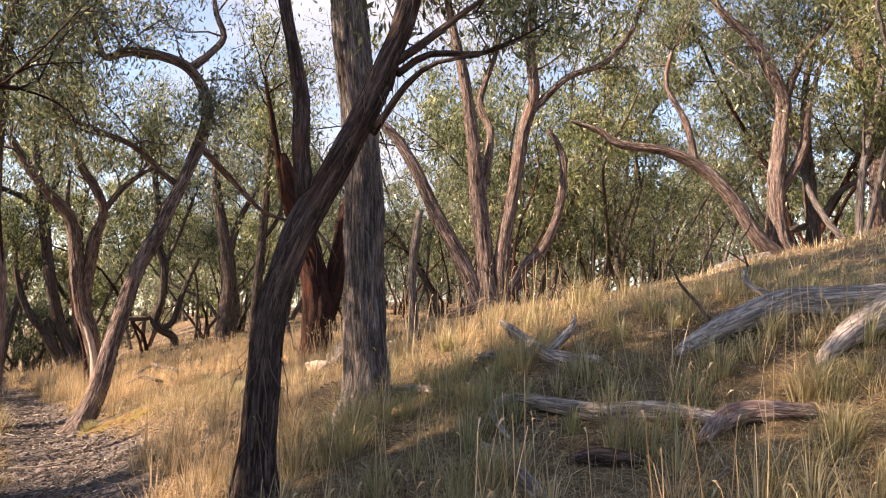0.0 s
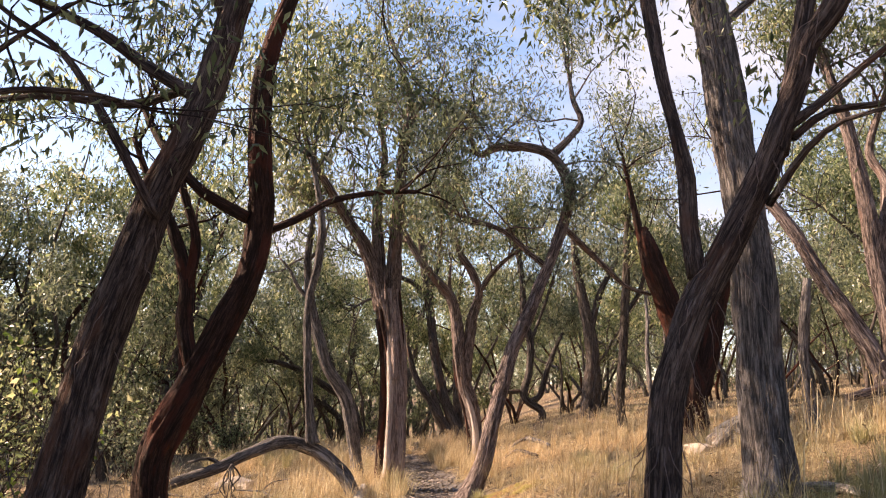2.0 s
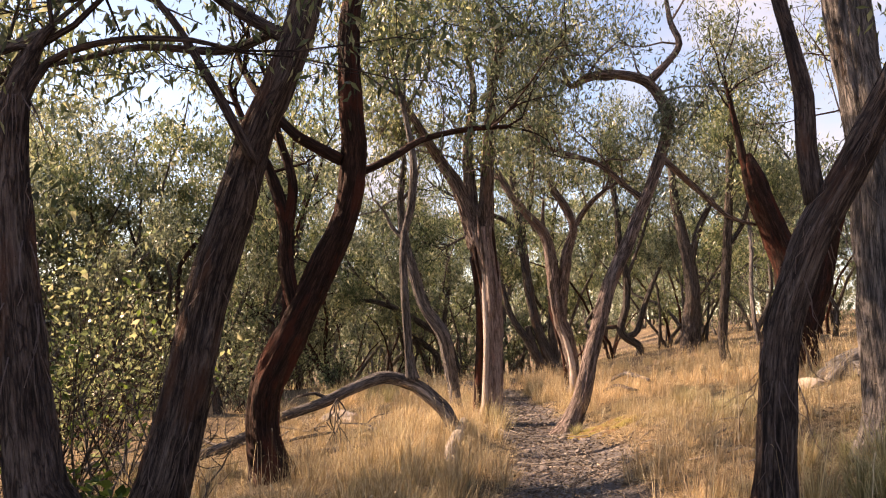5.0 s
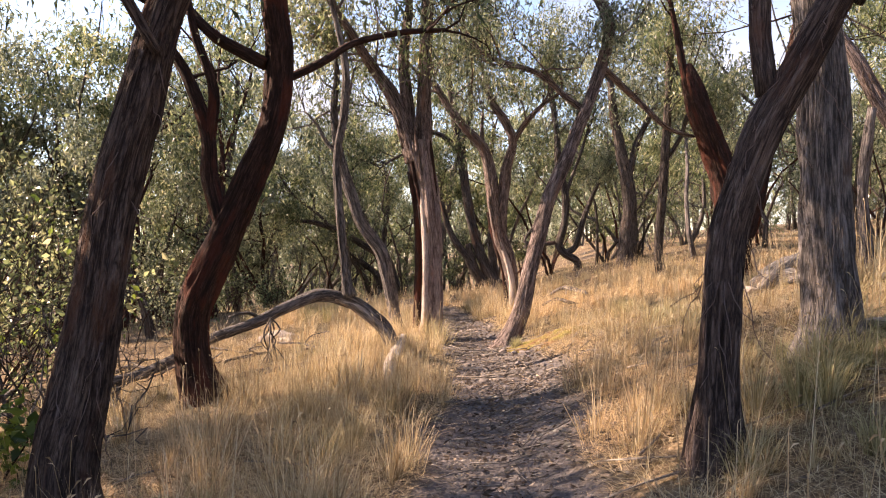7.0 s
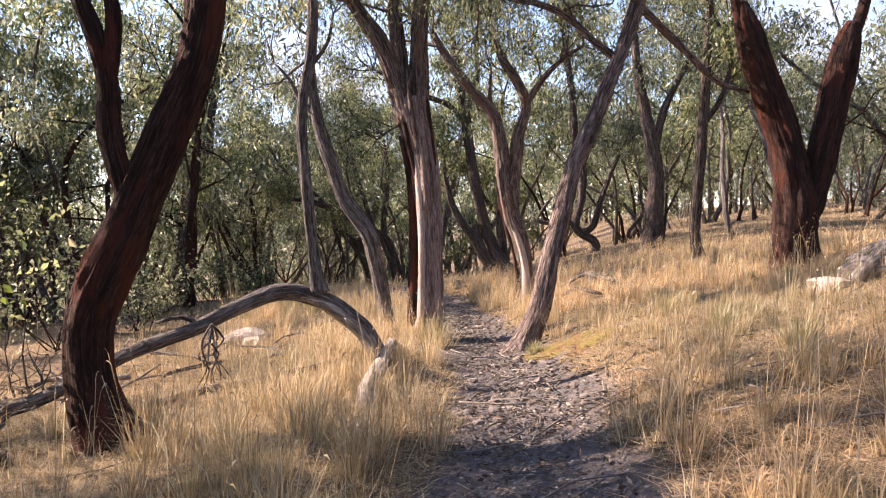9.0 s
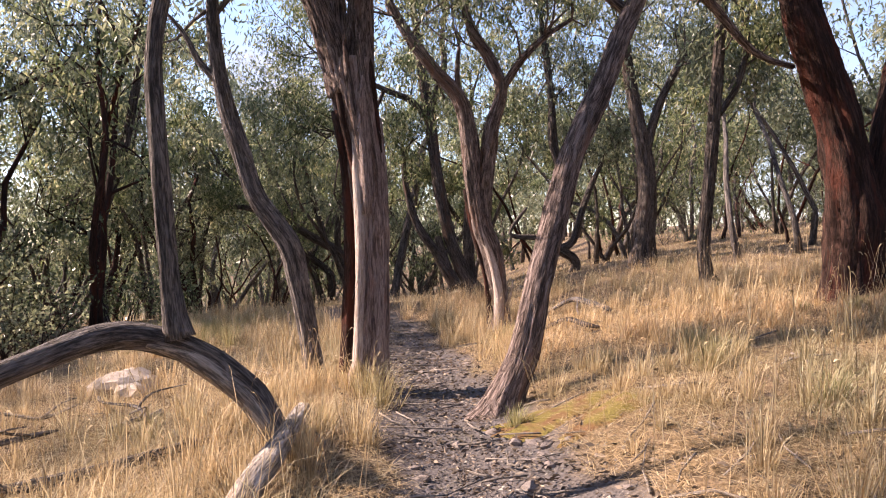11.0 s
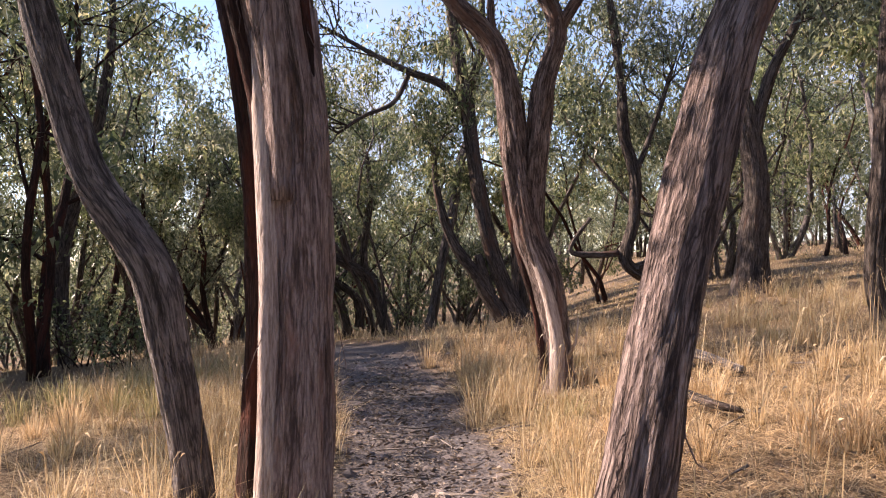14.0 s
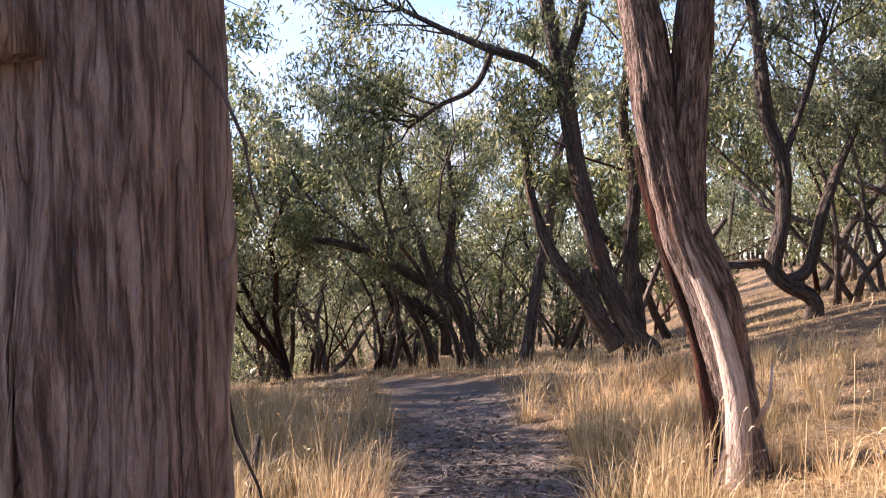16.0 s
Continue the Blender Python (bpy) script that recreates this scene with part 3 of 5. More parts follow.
t.limb("B", (-3.95, 11.77, 4.3, 0.055), (-3.52, 12.3, 3.8, 0.047), (-3.18, 12.78, 3.41, 0.038), (-2.82, 13.13, 3.28, 0.029))
t.limb("B", (-4.16, 11.45, 3.59, 0.054), (-4.38, 11.24, 3.79, 0.045), (-4.71, 10.9, 4.13, 0.045), (-5.34, 10.36, 4.39, 0.036), (-5.58, 10.07, 4.81, 0.027))
t.build()
t = Gum("fib", 1.0)
t.limb("T", (-1.03, 4.12, 0.51, 0.123), (-1.02, 4.12, 0.72, 0.099), (-1, 4.12, 1.09, 0.094), (-0.97, 4.12, 1.49, 0.091), (-0.88, 4.12, 1.8, 0.089), (-0.78, 4.12, 2.06, 0.089), (-0.65, 4.12, 2.29, 0.08), (-0.53, 4.12, 2.52, 0.074), (-0.4, 4.12, 2.78, 0.071), (-0.31, 4.12, 3.01, 0.068), (-0.22, 4.12, 3.22, 0.062), (-0.16, 4.12, 3.42, 0.059), (-0.03, 4.13, 3.6, 0.066), (0.14, 4.21, 3.98, 0.062), (0.33, 4.31, 4.51, 0.053), (0.54, 4.43, 5.18, 0.037))
t.limb("B", (-0.78, 4.12, 2.19, 0.058), (-0.81, 4.12, 2.47, 0.048), (-0.81, 4.12, 2.75, 0.049), (-0.86, 4.12, 3.05, 0.039), (-0.92, 4.12, 3.35, 0.036), (-1, 4.18, 3.92, 0.042), (-1.02, 4.16, 4.37, 0.04), (-1.05, 4.15, 4.7, 0.033), (-1.08, 4.13, 5.29, 0.019))
t.limb("B", (-0.34, 4.12, 2.83, 0.055), (-0.24, 4.18, 3.29, 0.052), (-0.13, 4.24, 3.82, 0.049), (-0.06, 4.27, 4.15, 0.047), (-0.08, 4.26, 4.46, 0.042), (-0.1, 4.25, 5.04, 0.027))
t.limb("B", (-0.32, 4.12, 2.95, 0.029), (-0.14, 4.12, 3.07, 0.026), (0.05, 4.12, 3.22, 0.02), (0.25, 4.12, 3.37, 0.013), (0.48, 4.12, 3.56, 0.01))
t.limb("B", (-0.26, 4.12, 2.91, 0.023), (-0.08, 4.32, 3.1, 0.021), (0.24, 4.52, 3.18, 0.018), (0.52, 4.62, 3.32, 0.011))
t.limb("B", (-0.4, 4.12, 2.56, 0.023), (-0.2, 3.92, 2.78, 0.019), (-0.03, 3.82, 2.87, 0.012), (0.19, 3.72, 2.87, 0.009))
t.build()
t = Gum("grey", 1.0)
t.limb("T", (-0.55, 5.5, 0.76, 0.224), (-0.56, 5.5, 0.95, 0.179), (-0.57, 5.5, 1.19, 0.159), (-0.59, 5.5, 1.78, 0.148), (-0.6, 5.5, 2.42, 0.15), (-0.63, 5.5, 2.9, 0.14), (-0.68, 5.46, 3.4, 0.132), (-0.74, 5.42, 4.02, 0.131), (-0.83, 5.37, 4.69, 0.118), (-0.91, 5.33, 5.19, 0.108), (-0.96, 5.3, 5.67, 0.092), (-1.06, 5.24, 6.46, 0.062), (-1.11, 5.21, 7.26, 0.04))
t.limb("S", (-0.83, 5.37, 4.64, 0.039), (-0.63, 5.94, 5.16, 0.038), (-0.28, 6.6, 5.62, 0.031), (0.13, 7.06, 6.16, 0.022))
t.limb("B", (-0.91, 5.32, 5.14, 0.04), (-1.12, 5.2, 5.23, 0.031), (-1.39, 5.05, 5.29, 0.027), (-1.67, 4.9, 5.52, 0.018), (-1.9, 4.76, 5.67, 0.014))
t.limb("D", (-0.82, 5.72, 4.56, 0.037), (-1.17, 5.87, 5.15, 0.034), (-1.62, 5.96, 5.56, 0.026), (-2.07, 6.05, 5.93, 0.017))
t.limb("S", (-0.8, 5.73, 4.36, 0.036), (-0.42, 6.52, 5.09, 0.035), (0.02, 7.34, 5.67, 0.028), (0.4, 7.9, 5.94, 0.017))
t.limb("B", (-0.93, 5.89, 5.21, 0.039), (-0.69, 6.6, 5.99, 0.038), (-0.42, 7.21, 6.85, 0.029), (-0.01, 7.67, 7.48, 0.019))
t.build()
t = Gum("red", 1.4)
t.limb("T", (-2.23, 13.28, 0.73, 0.325), (-2.25, 13.27, 1.12, 0.27), (-2.25, 13.27, 1.58, 0.277), (-2.31, 13.24, 2.27, 0.238), (-2.5, 13.13, 3.04, 0.215), (-2.69, 13.01, 3.65, 0.199), (-2.81, 12.94, 4.11, 0.168), (-2.88, 12.91, 4.45, 0.076))
t.limb("S", (-2.22, 13.29, 1.35, 0.185), (-2.03, 13.4, 1.96, 0.192), (-1.88, 13.49, 2.65, 0.2), (-1.74, 13.57, 3.41, 0.199), (-1.64, 13.63, 3.86, 0.168), (-1.56, 13.67, 4.16, 0.092))
t.limb("B", (-1.64, 13.63, 3.78, 0.084), (-1.47, 13.72, 4.31, 0.076), (-1.34, 13.8, 4.91, 0.061), (-1.24, 13.86, 5.59, 0.038))
t.limb("B", (-2.66, 13.03, 3.5, 0.092), (-2.89, 12.9, 4.19, 0.076), (-3.02, 12.82, 4.94, 0.053), (-3.15, 12.75, 5.7, 0.03))
t.build()
t = Gum("grey", 0)
t.limb("T", (-0.31, 9, 1, 0.096), (-0.34, 9, 1.27, 0.069), (-0.38, 9, 1.96, 0.055), (-0.35, 9, 2.37, 0.056), (-0.29, 9, 2.85, 0.042))
t.build()
t = Gum("plated", 2.4)
t.limb("T", (0.71, 11.3, 1.64, 0.208), (0.66, 11.3, 2.07, 0.156), (0.63, 11.3, 2.6, 0.131), (0.54, 11.3, 3.39, 0.123), (0.45, 11.3, 4.47, 0.097), (0.32, 11.3, 5.38, 0.08), (0.14, 11.3, 6.21, 0.063), (0.01, 11.3, 6.96, 0.045))
t.limb("B", (0.57, 11.3, 1.68, 0.156), (0.4, 11.3, 2.16, 0.122), (0.18, 11.3, 2.6, 0.113), (-0.14, 11.3, 3.21, 0.105), (-0.48, 11.3, 3.93, 0.088), (-0.85, 11.5, 4.5, 0.072), (-1.22, 11.6, 4.82, 0.036))
t.limb("B", (0.87, 11.3, 1.66, 0.156), (0.92, 11.3, 2.51, 0.113), (1.11, 11.3, 3.57, 0.097), (1.25, 11.3, 4.37, 0.097), (1.43, 11.3, 5.1, 0.089), (1.36, 11.3, 6.02, 0.072), (1.47, 11.3, 6.77, 0.054), (1.6, 11.3, 7.62, 0.036))
t.limb("B", (1.1, 11.8, 1.92, 0.1), (1.34, 11.9, 2.38, 0.092), (1.63, 12, 2.66, 0.083), (1.93, 12.1, 3.33, 0.075), (2.02, 12.2, 4.22, 0.057), (1.79, 12.3, 4.73, 0.039))
t.limb("B", (1.34, 11.3, 4.69, 0.062), (1.93, 11.3, 5.28, 0.053), (2.56, 11.3, 5.56, 0.045), (3.02, 11.3, 6.11, 0.036), (3.21, 11.3, 6.77, 0.027))
t.limb("B", (0.58, 11.3, 3.39, 0.07), (0.76, 11.6, 4.45, 0.064), (0.61, 11.8, 5.07, 0.056), (0.9, 11.9, 5.97, 0.038))
t.limb("S", (0.71, 11.1, 1.77, 0.102), (0.38, 10.9, 1.65, 0.075), (0.05, 10.7, 1.55, 0.049))
t.build()
t = Gum("plated", 2.2)
t.limb("T", (7.09, 15, 2.67, 0.139), (6.5, 15, 3.13, 0.151), (5.95, 15, 4.01, 0.14), (5.39, 15, 4.6, 0.129), (4.64, 15, 4.98, 0.105), (3.71, 15, 5.12, 0.082), (3.24, 15, 5.41, 0.059), (2.66, 15, 5.62, 0.035))
t.limb("B", (5.22, 15, 4.7, 0.082), (5.07, 15, 5.56, 0.071), (4.68, 15, 6.4, 0.047), (4.82, 15, 7.13, 0.036))
t.build()
t = Gum("plated", 2.4)
t.limb("T", (7.24, 15.2, 2.72, 0.234), (7.02, 15.2, 3.21, 0.188), (6.97, 15.2, 4.16, 0.165), (7.09, 15.2, 5.25, 0.155), (7.19, 15.2, 6.1, 0.143), (6.83, 15.2, 7.08, 0.12), (6.49, 15.2, 7.56, 0.097), (5.91, 15.2, 8.15, 0.073), (5.73, 15.2, 8.97, 0.049))
t.limb("B", (7.02, 15.2, 4.1, 0.106), (7.55, 15.2, 5, 0.095), (7.71, 15.2, 5.85, 0.072), (8, 15.2, 6.84, 0.048))
t.limb("B", (7.17, 15.2, 5.98, 0.096), (7.65, 15.2, 7.08, 0.084), (8.29, 15.2, 7.83, 0.06), (8.7, 15.2, 8.71, 0.049))
t.build()
t = Gum("plated", 2.2)
t.limb("T", (10.34, 17, 3.28, 0.315), (10.29, 17, 4.61, 0.264), (10.26, 17, 6.37, 0.254), (10.03, 17, 7.61, 0.242), (9.79, 17, 8.58, 0.203), (9.74, 17, 9.71, 0.163), (9.55, 17, 11.28, 0.096))
t.limb("B", (10.2, 17, 7.06, 0.107), (9.48, 17, 7.47, 0.081), (8.7, 17, 7.88, 0.067), (8.06, 17, 8.58, 0.041))
t.build()
t = Gum("dark", 1.0)
t.limb("T", (7.91, 15.6, 3.38, 0.145), (7.86, 15.6, 4.36, 0.133), (7.84, 15.6, 5.22, 0.11), (7.88, 15.6, 6.47, 0.074), (8.11, 15.6, 7.49, 0.049))
t.limb("B", (7.37, 15.6, 3.4, 0.072), (8.05, 15.6, 3.62, 0.072), (8.44, 15.6, 4.17, 0.061), (8.94, 15.6, 4.54, 0.049), (9.47, 15.6, 5.34, 0.037))
t.build()
t = Gum("plated", 1.6, "twisted gum tree with a bare patch painted sunlit at its foot")
t.limb("T", (-6.73, 14.42, -0.05, 0.261), (-6.73, 14.42, 0.15, 0.179), (-6.75, 14.41, 0.56, 0.131), (-6.83, 14.36, 1.18, 0.151), (-6.97, 14.28, 1.66, 0.151), (-7.07, 14.23, 2.28, 0.144), (-7.13, 14.2, 2.97, 0.124), (-7.25, 14.13, 3.51, 0.11), (-7.56, 13.96, 3.92, 0.096), (-7.89, 13.78, 4.4, 0.082), (-8.16, 13.63, 4.95, 0.055))
# bare wood at the foot, with the sun on it put into its colour
t.limb("S:bare", (-6.75, 14.28, -0.06, 0.073), (-6.7, 14.28, 0.27, 0.075), (-6.7, 14.27, 0.71, 0.066), (-6.77, 14.25, 1.1, 0.06), (-6.91, 14.19, 1.55, 0.04), (-7.02, 14.17, 2.0, 0.015))
t.limb("S:red", (-6.88, 14.33, -0.06, 0.06), (-6.86, 14.33, 0.4, 0.05), (-6.91, 14.32, 0.9, 0.045), (-7.0, 14.27, 1.3, 0.05), (-7.11, 14.22, 1.75, 0.045), (-7.19, 14.18, 2.2, 0.035))
t.limb("S:bare", (-6.62, 14.36, 0.5, 0.02), (-6.53, 14.33, 0.66, 0.014), (-6.5, 14.32, 0.88, 0.006))
t.limb("B", (-6.9, 14.31, 1.3, 0.06), (-6.94, 14.3, 1.7, 0.11), (-6.95, 14.3, 2.07, 0.117), (-6.89, 14.33, 2.69, 0.11), (-6.83, 14.36, 3.17, 0.103), (-6.72, 14.42, 3.65, 0.089), (-6.88, 14.33, 4.13, 0.082), (-7.08, 14.23, 4.47, 0.075), (-7.26, 14.13, 5.09, 0.041))
t.limb("B", (-6.72, 14.42, 3.64, 0.062), (-6.47, 14.56, 4.07, 0.055), (-6.17, 14.72, 4.41, 0.041), (-5.81, 14.92, 4.68, 0.027))
t.limb("B", (-7.19, 14.16, 3.31, 0.041), (-7.28, 14.11, 3.79, 0.041), (-7.26, 14.13, 4.27, 0.027))
t.build()
t = Gum("dark", 1.0)
t.limb("T", (-4.01, 16.25, 0.68, 0.134), (-4.15, 16.17, 1.25, 0.095), (-4.06, 16.22, 2.58, 0.095), (-3.97, 16.27, 4, 0.085), (-3.9, 16.3, 5.42, 0.076), (-3.87, 16.32, 6.55, 0.047))
t.limb("B", (-4.01, 16.24, 3.25, 0.048), (-3.7, 16.41, 3.81, 0.047), (-3.57, 16.48, 4.57, 0.038), (-3.78, 16.37, 5.14, 0.028))
t.build()
t = Gum("dark", 1.0)
t.limb("T", (-5.91, 20.02, 0.99, 0.281), (-5.88, 20.04, 1.69, 0.217), (-5.83, 20.07, 2.71, 0.179), (-6.04, 19.96, 4.11, 0.14), (-6.18, 19.89, 5, 0.115), (-6.26, 19.85, 6.01, 0.076))
t.limb("B", (-5.86, 20.05, 3.22, 0.102), (-5.63, 20.17, 4.23, 0.089), (-5.18, 20.4, 5.25, 0.064))
t.build()
t = Gum("dark", 1.5)
t.limb("T", (-10.02, 20.39, 0.25, 0.28), (-10.12, 20.31, 0.53, 0.187), (-10.4, 20.1, 1.34, 0.15), (-10.59, 19.96, 2.28, 0.141), (-10.73, 19.86, 3.33, 0.132), (-10.82, 19.8, 4.28, 0.133), (-10.95, 19.69, 5.25, 0.114), (-11.05, 19.62, 6.12, 0.095), (-11.18, 19.53, 7.19, 0.057))
t.limb("B", (-10.31, 20.17, 0.35, 0.168), (-10.53, 20.01, 0.78, 0.14), (-10.71, 19.88, 1.16, 0.112), (-11.07, 19.61, 1.83, 0.094), (-11.28, 19.45, 2.68, 0.066), (-11.34, 19.41, 3.44, 0.047))
t.limb("B", (-10.85, 19.77, 4.33, 0.085), (-11.23, 19.49, 4.76, 0.076), (-11.69, 19.15, 4.98, 0.066), (-12.14, 18.82, 5.24, 0.048), (-12.59, 18.48, 5.54, 0.038), (-12.97, 18.2, 5.79, 0.029))
t.limb("B", (-10.79, 19.81, 4.67, 0.085), (-10.56, 19.98, 5.57, 0.076), (-10.59, 19.97, 6.3, 0.057), (-10.49, 20.04, 7.17, 0.038))
t.limb("B", (-11.69, 19.15, 4.98, 0.047), (-11.93, 18.97, 4.41, 0.047), (-12.39, 18.63, 4.14, 0.038), (-12.77, 18.35, 3.82, 0.028))
t.limb("S", (-10.49, 20.04, 0.78, 0.112), (-10.6, 19.96, 1.16, 0.103), (-10.68, 19.89, 1.55, 0.075))
t.build()
t = Gum("dark", 1.0)
t.limb("T", (-10.52, 21.32, 0.41, 0.152), (-10.54, 21.3, 1.32, 0.132), (-10.54, 21.3, 2.03, 0.122), (-10.47, 21.36, 2.95, 0.102), (-10.57, 21.28, 3.99, 0.082), (-10.46, 21.36, 5.23, 0.052))
t.build()
t = Gum("grey", 0.6)
t.limb("T", (-14.07, 23.35, -0.36, 0.156), (-13.99, 23.41, -0.02, 0.13), (-13.83, 23.52, 1.08, 0.117), (-13.56, 23.73, 2.64, 0.118), (-13.34, 23.89, 4.15, 0.105), (-13.17, 24.02, 4.74, 0.066), (-13.09, 24.08, 5.94, 0.053))
t.build()
t = Gum("dark", 1.2)
t.limb("T", (-15.21, 23.47, -0.67, 0.19), (-15.37, 23.35, -0.26, 0.15), (-15.6, 23.18, 0.56, 0.15), (-15.81, 23.02, 1.11, 0.15), (-16.38, 22.6, 1.51, 0.123), (-17.14, 22.04, 2.08, 0.109), (-17.85, 21.51, 2.4, 0.082), (-18.45, 21.07, 2.49, 0.055))
t.limb("B", (-15.78, 23.04, 1.04, 0.095), (-15.82, 23.01, 1.8, 0.096), (-15.69, 23.11, 3.16, 0.082), (-15.75, 23.06, 4.27, 0.055))
t.limb("B", (-16.1, 22.8, 1.37, 0.096), (-16.36, 22.62, 2.5, 0.082), (-16.67, 22.39, 3.88, 0.069), (-16.87, 22.24, 5.13, 0.041))
t.build()
t = Gum("dark", 0.9)
t.limb("T", (-17.19, 23.99, -0.46, 0.133), (-17.44, 23.81, 0.51, 0.119), (-17.9, 23.46, 1.27, 0.104), (-18.2, 23.24, 1.43, 0.089))
t.limb("B", (-16.92, 24.19, -0.39, 0.133), (-16.96, 24.16, 0.35, 0.119), (-17.43, 23.81, 0.88, 0.104), (-17.9, 23.46, 1.34, 0.074))
t.build()
t = Gum("dark", 1.2)
t.limb("T", (-7.95, 21.84, 0.99, 0.112), (-8.38, 21.52, 1.4, 0.121), (-8.24, 21.62, 2.21, 0.112), (-8.22, 21.64, 3.05, 0.113), (-8.38, 21.52, 3.82, 0.104), (-8.42, 21.49, 4.87, 0.085), (-8.54, 21.4, 6.02, 0.076), (-8.63, 21.33, 6.8, 0.048))
t.limb("B", (-8.2, 21.65, 1.27, 0.093), (-7.97, 21.82, 1.45, 0.093), (-7.79, 21.95, 2.2, 0.084), (-7.58, 22.11, 2.85, 0.066), (-7.29, 22.32, 3.59, 0.038))
t.limb("B", (-8.49, 21.44, 1.56, 0.065), (-8.87, 21.16, 1.53, 0.065), (-9.24, 20.88, 1.63, 0.047), (-8.92, 21.12, 2.23, 0.037))
t.limb("B", (-8.18, 21.67, 3.15, 0.056), (-7.88, 21.89, 4.09, 0.047), (-7.62, 22.08, 5.03, 0.038))
t.build()
t = Gum("fib", 0.4)
t.limb("T", (-3.41, 1.73, 0.68, 0.145), (-3.45, 1.7, 0.84, 0.122), (-3.51, 1.66, 1.21, 0.1), (-3.57, 1.62, 1.64, 0.086), (-3.63, 1.58, 2.17, 0.076), (-3.63, 1.58, 2.55, 0.059), (-3.57, 1.62, 2.78, 0.03), (-3.51, 1.66, 2.88, 0.02))
t.limb("B", (-3.61, 1.59, 2.47, 0.02), (-3.52, 1.65, 2.71, 0.017), (-3.28, 1.82, 2.82, 0.015), (-2.99, 2.01, 2.82, 0.012), (-2.83, 2.12, 2.78, 0.007))
t.build()
t = Gum("dark", 1.1)
t.limb("T", (-17.02, 15.74, -0.81, 0.18), (-17.1, 15.7, -0.18, 0.138), (-17.18, 15.66, 1.06, 0.138), (-17.08, 15.71, 2.03, 0.124), (-16.67, 15.92, 3.4, 0.11), (-16.35, 16.09, 5.18, 0.082), (-16.28, 16.13, 6.41, 0.055))
t.build()
t = Gum("dark", 0.8)
t.limb("T", (-13.03, 10.48, -0.55, 0.124), (-13.14, 10.43, -0.02, 0.097), (-13.29, 10.35, 0.6, 0.079), (-13.55, 10.21, 1.4, 0.062))
t.build()


# ---- woodland behind ----
def wild_gum(seed, leaves=8500, gaps=-0.12, tall=0.0):
    """A free-standing gum tree of the woodland, drawn by chance."""
    rng = np.random.default_rng(seed)
    bark = ["dark", "grey", "dark", "red"][seed % 4]
    tree = tagged(new("gum_tree"), "woodland gum tree with crooked dark trunk and open crown", "tree", "gum trees of the open woodland")
    mat = BARK[bark]
    tall, heap, tips = tall or rng.uniform(7.2, 11), Heap(), []
    stems = rng.integers(1, 4)
    for k in range(stems):
        p, d = np.array([rng.normal() * 0.12, rng.normal() * 0.12, -0.25]), unit(np.array([rng.normal() * 0.3, rng.normal() * 0.3, 1]))
        pts, r0, n = [], rng.uniform(0.08, 0.14) * (1.2 if stems == 1 else 0.85), 9
        for i in range(n + 1):
            pts.append((*p, r0 * (1 - 0.82 * i / n)))
            d = unit(d + rng.normal(size=3) * 0.24 + np.array([0, 0, 0.12]))
            p = p + d * tall / n
        v, q, c, b = tube(pts, 9, 0.45, 0.1, seed + k, True)
        piece("trunk", mesh_of("trunk", v, [q, c], mat, True, [("bark", "FLOAT_VECTOR", b)]), tree)
        for i in range(2, n + 1):
            for _ in range(2 if i > 4 else 1):
                if i == 2 and rng.random() < 0.5:
                    continue
                w = unit(rng.normal(size=3) + np.array([0, 0, 0.35]))
                grow(rng, pts[i][:3], w, rng.uniform(1.0, 2.2), pts[i][3] * 0.5, heap, tips, 2, coarse=True)
    tagged(piece("twig_mass", heap.mesh("twig_mass", mat), tree), kind="stuff")
    tips = [tip for tip in tips if noise.noise(Vector(tip[0]) * 0.85 + Vector((seed, 0, 0))) > gaps]
    per = max(2, int(leaves / max(len(tips), 1)))
    tagged(piece("foliage", hang_leaves("foliage", tips, per, 0.2, 0.17, LEAF if seed % 3 else LEAF_GREY, rng, False), tree), kind="stuff")
    return tree


def wild_shrub(seed):
    rng = np.random.default_rng(seed)
    ob = tagged(new("shrub"), "straggly olive-green shrub under the woodland trees", "shrub", "shrubs of the woodland")
    heap, tips = Heap(), []
    for _ in range(7):
        w = unit(np.array([rng.normal() * 0.5, rng.normal() * 0.5, 1.0]))
        grow(rng, (rng.normal() * 0.25, rng.normal() * 0.25, -0.1), w, rng.uniform(0.8, 3.8), 0.018, heap, tips, 2, coarse=True)
    tagged(piece("stem_mass", heap.mesh("stem_mass", BARK["dark"]), ob), kind="stuff")
    tagged(piece("foliage", hang_leaves("foliage", tips, max(2, int(1500 / len(tips))), 0.24, 0.14, LEAF_GREY if seed % 4 else LEAF, rng, False), ob), kind="stuff")
    return ob


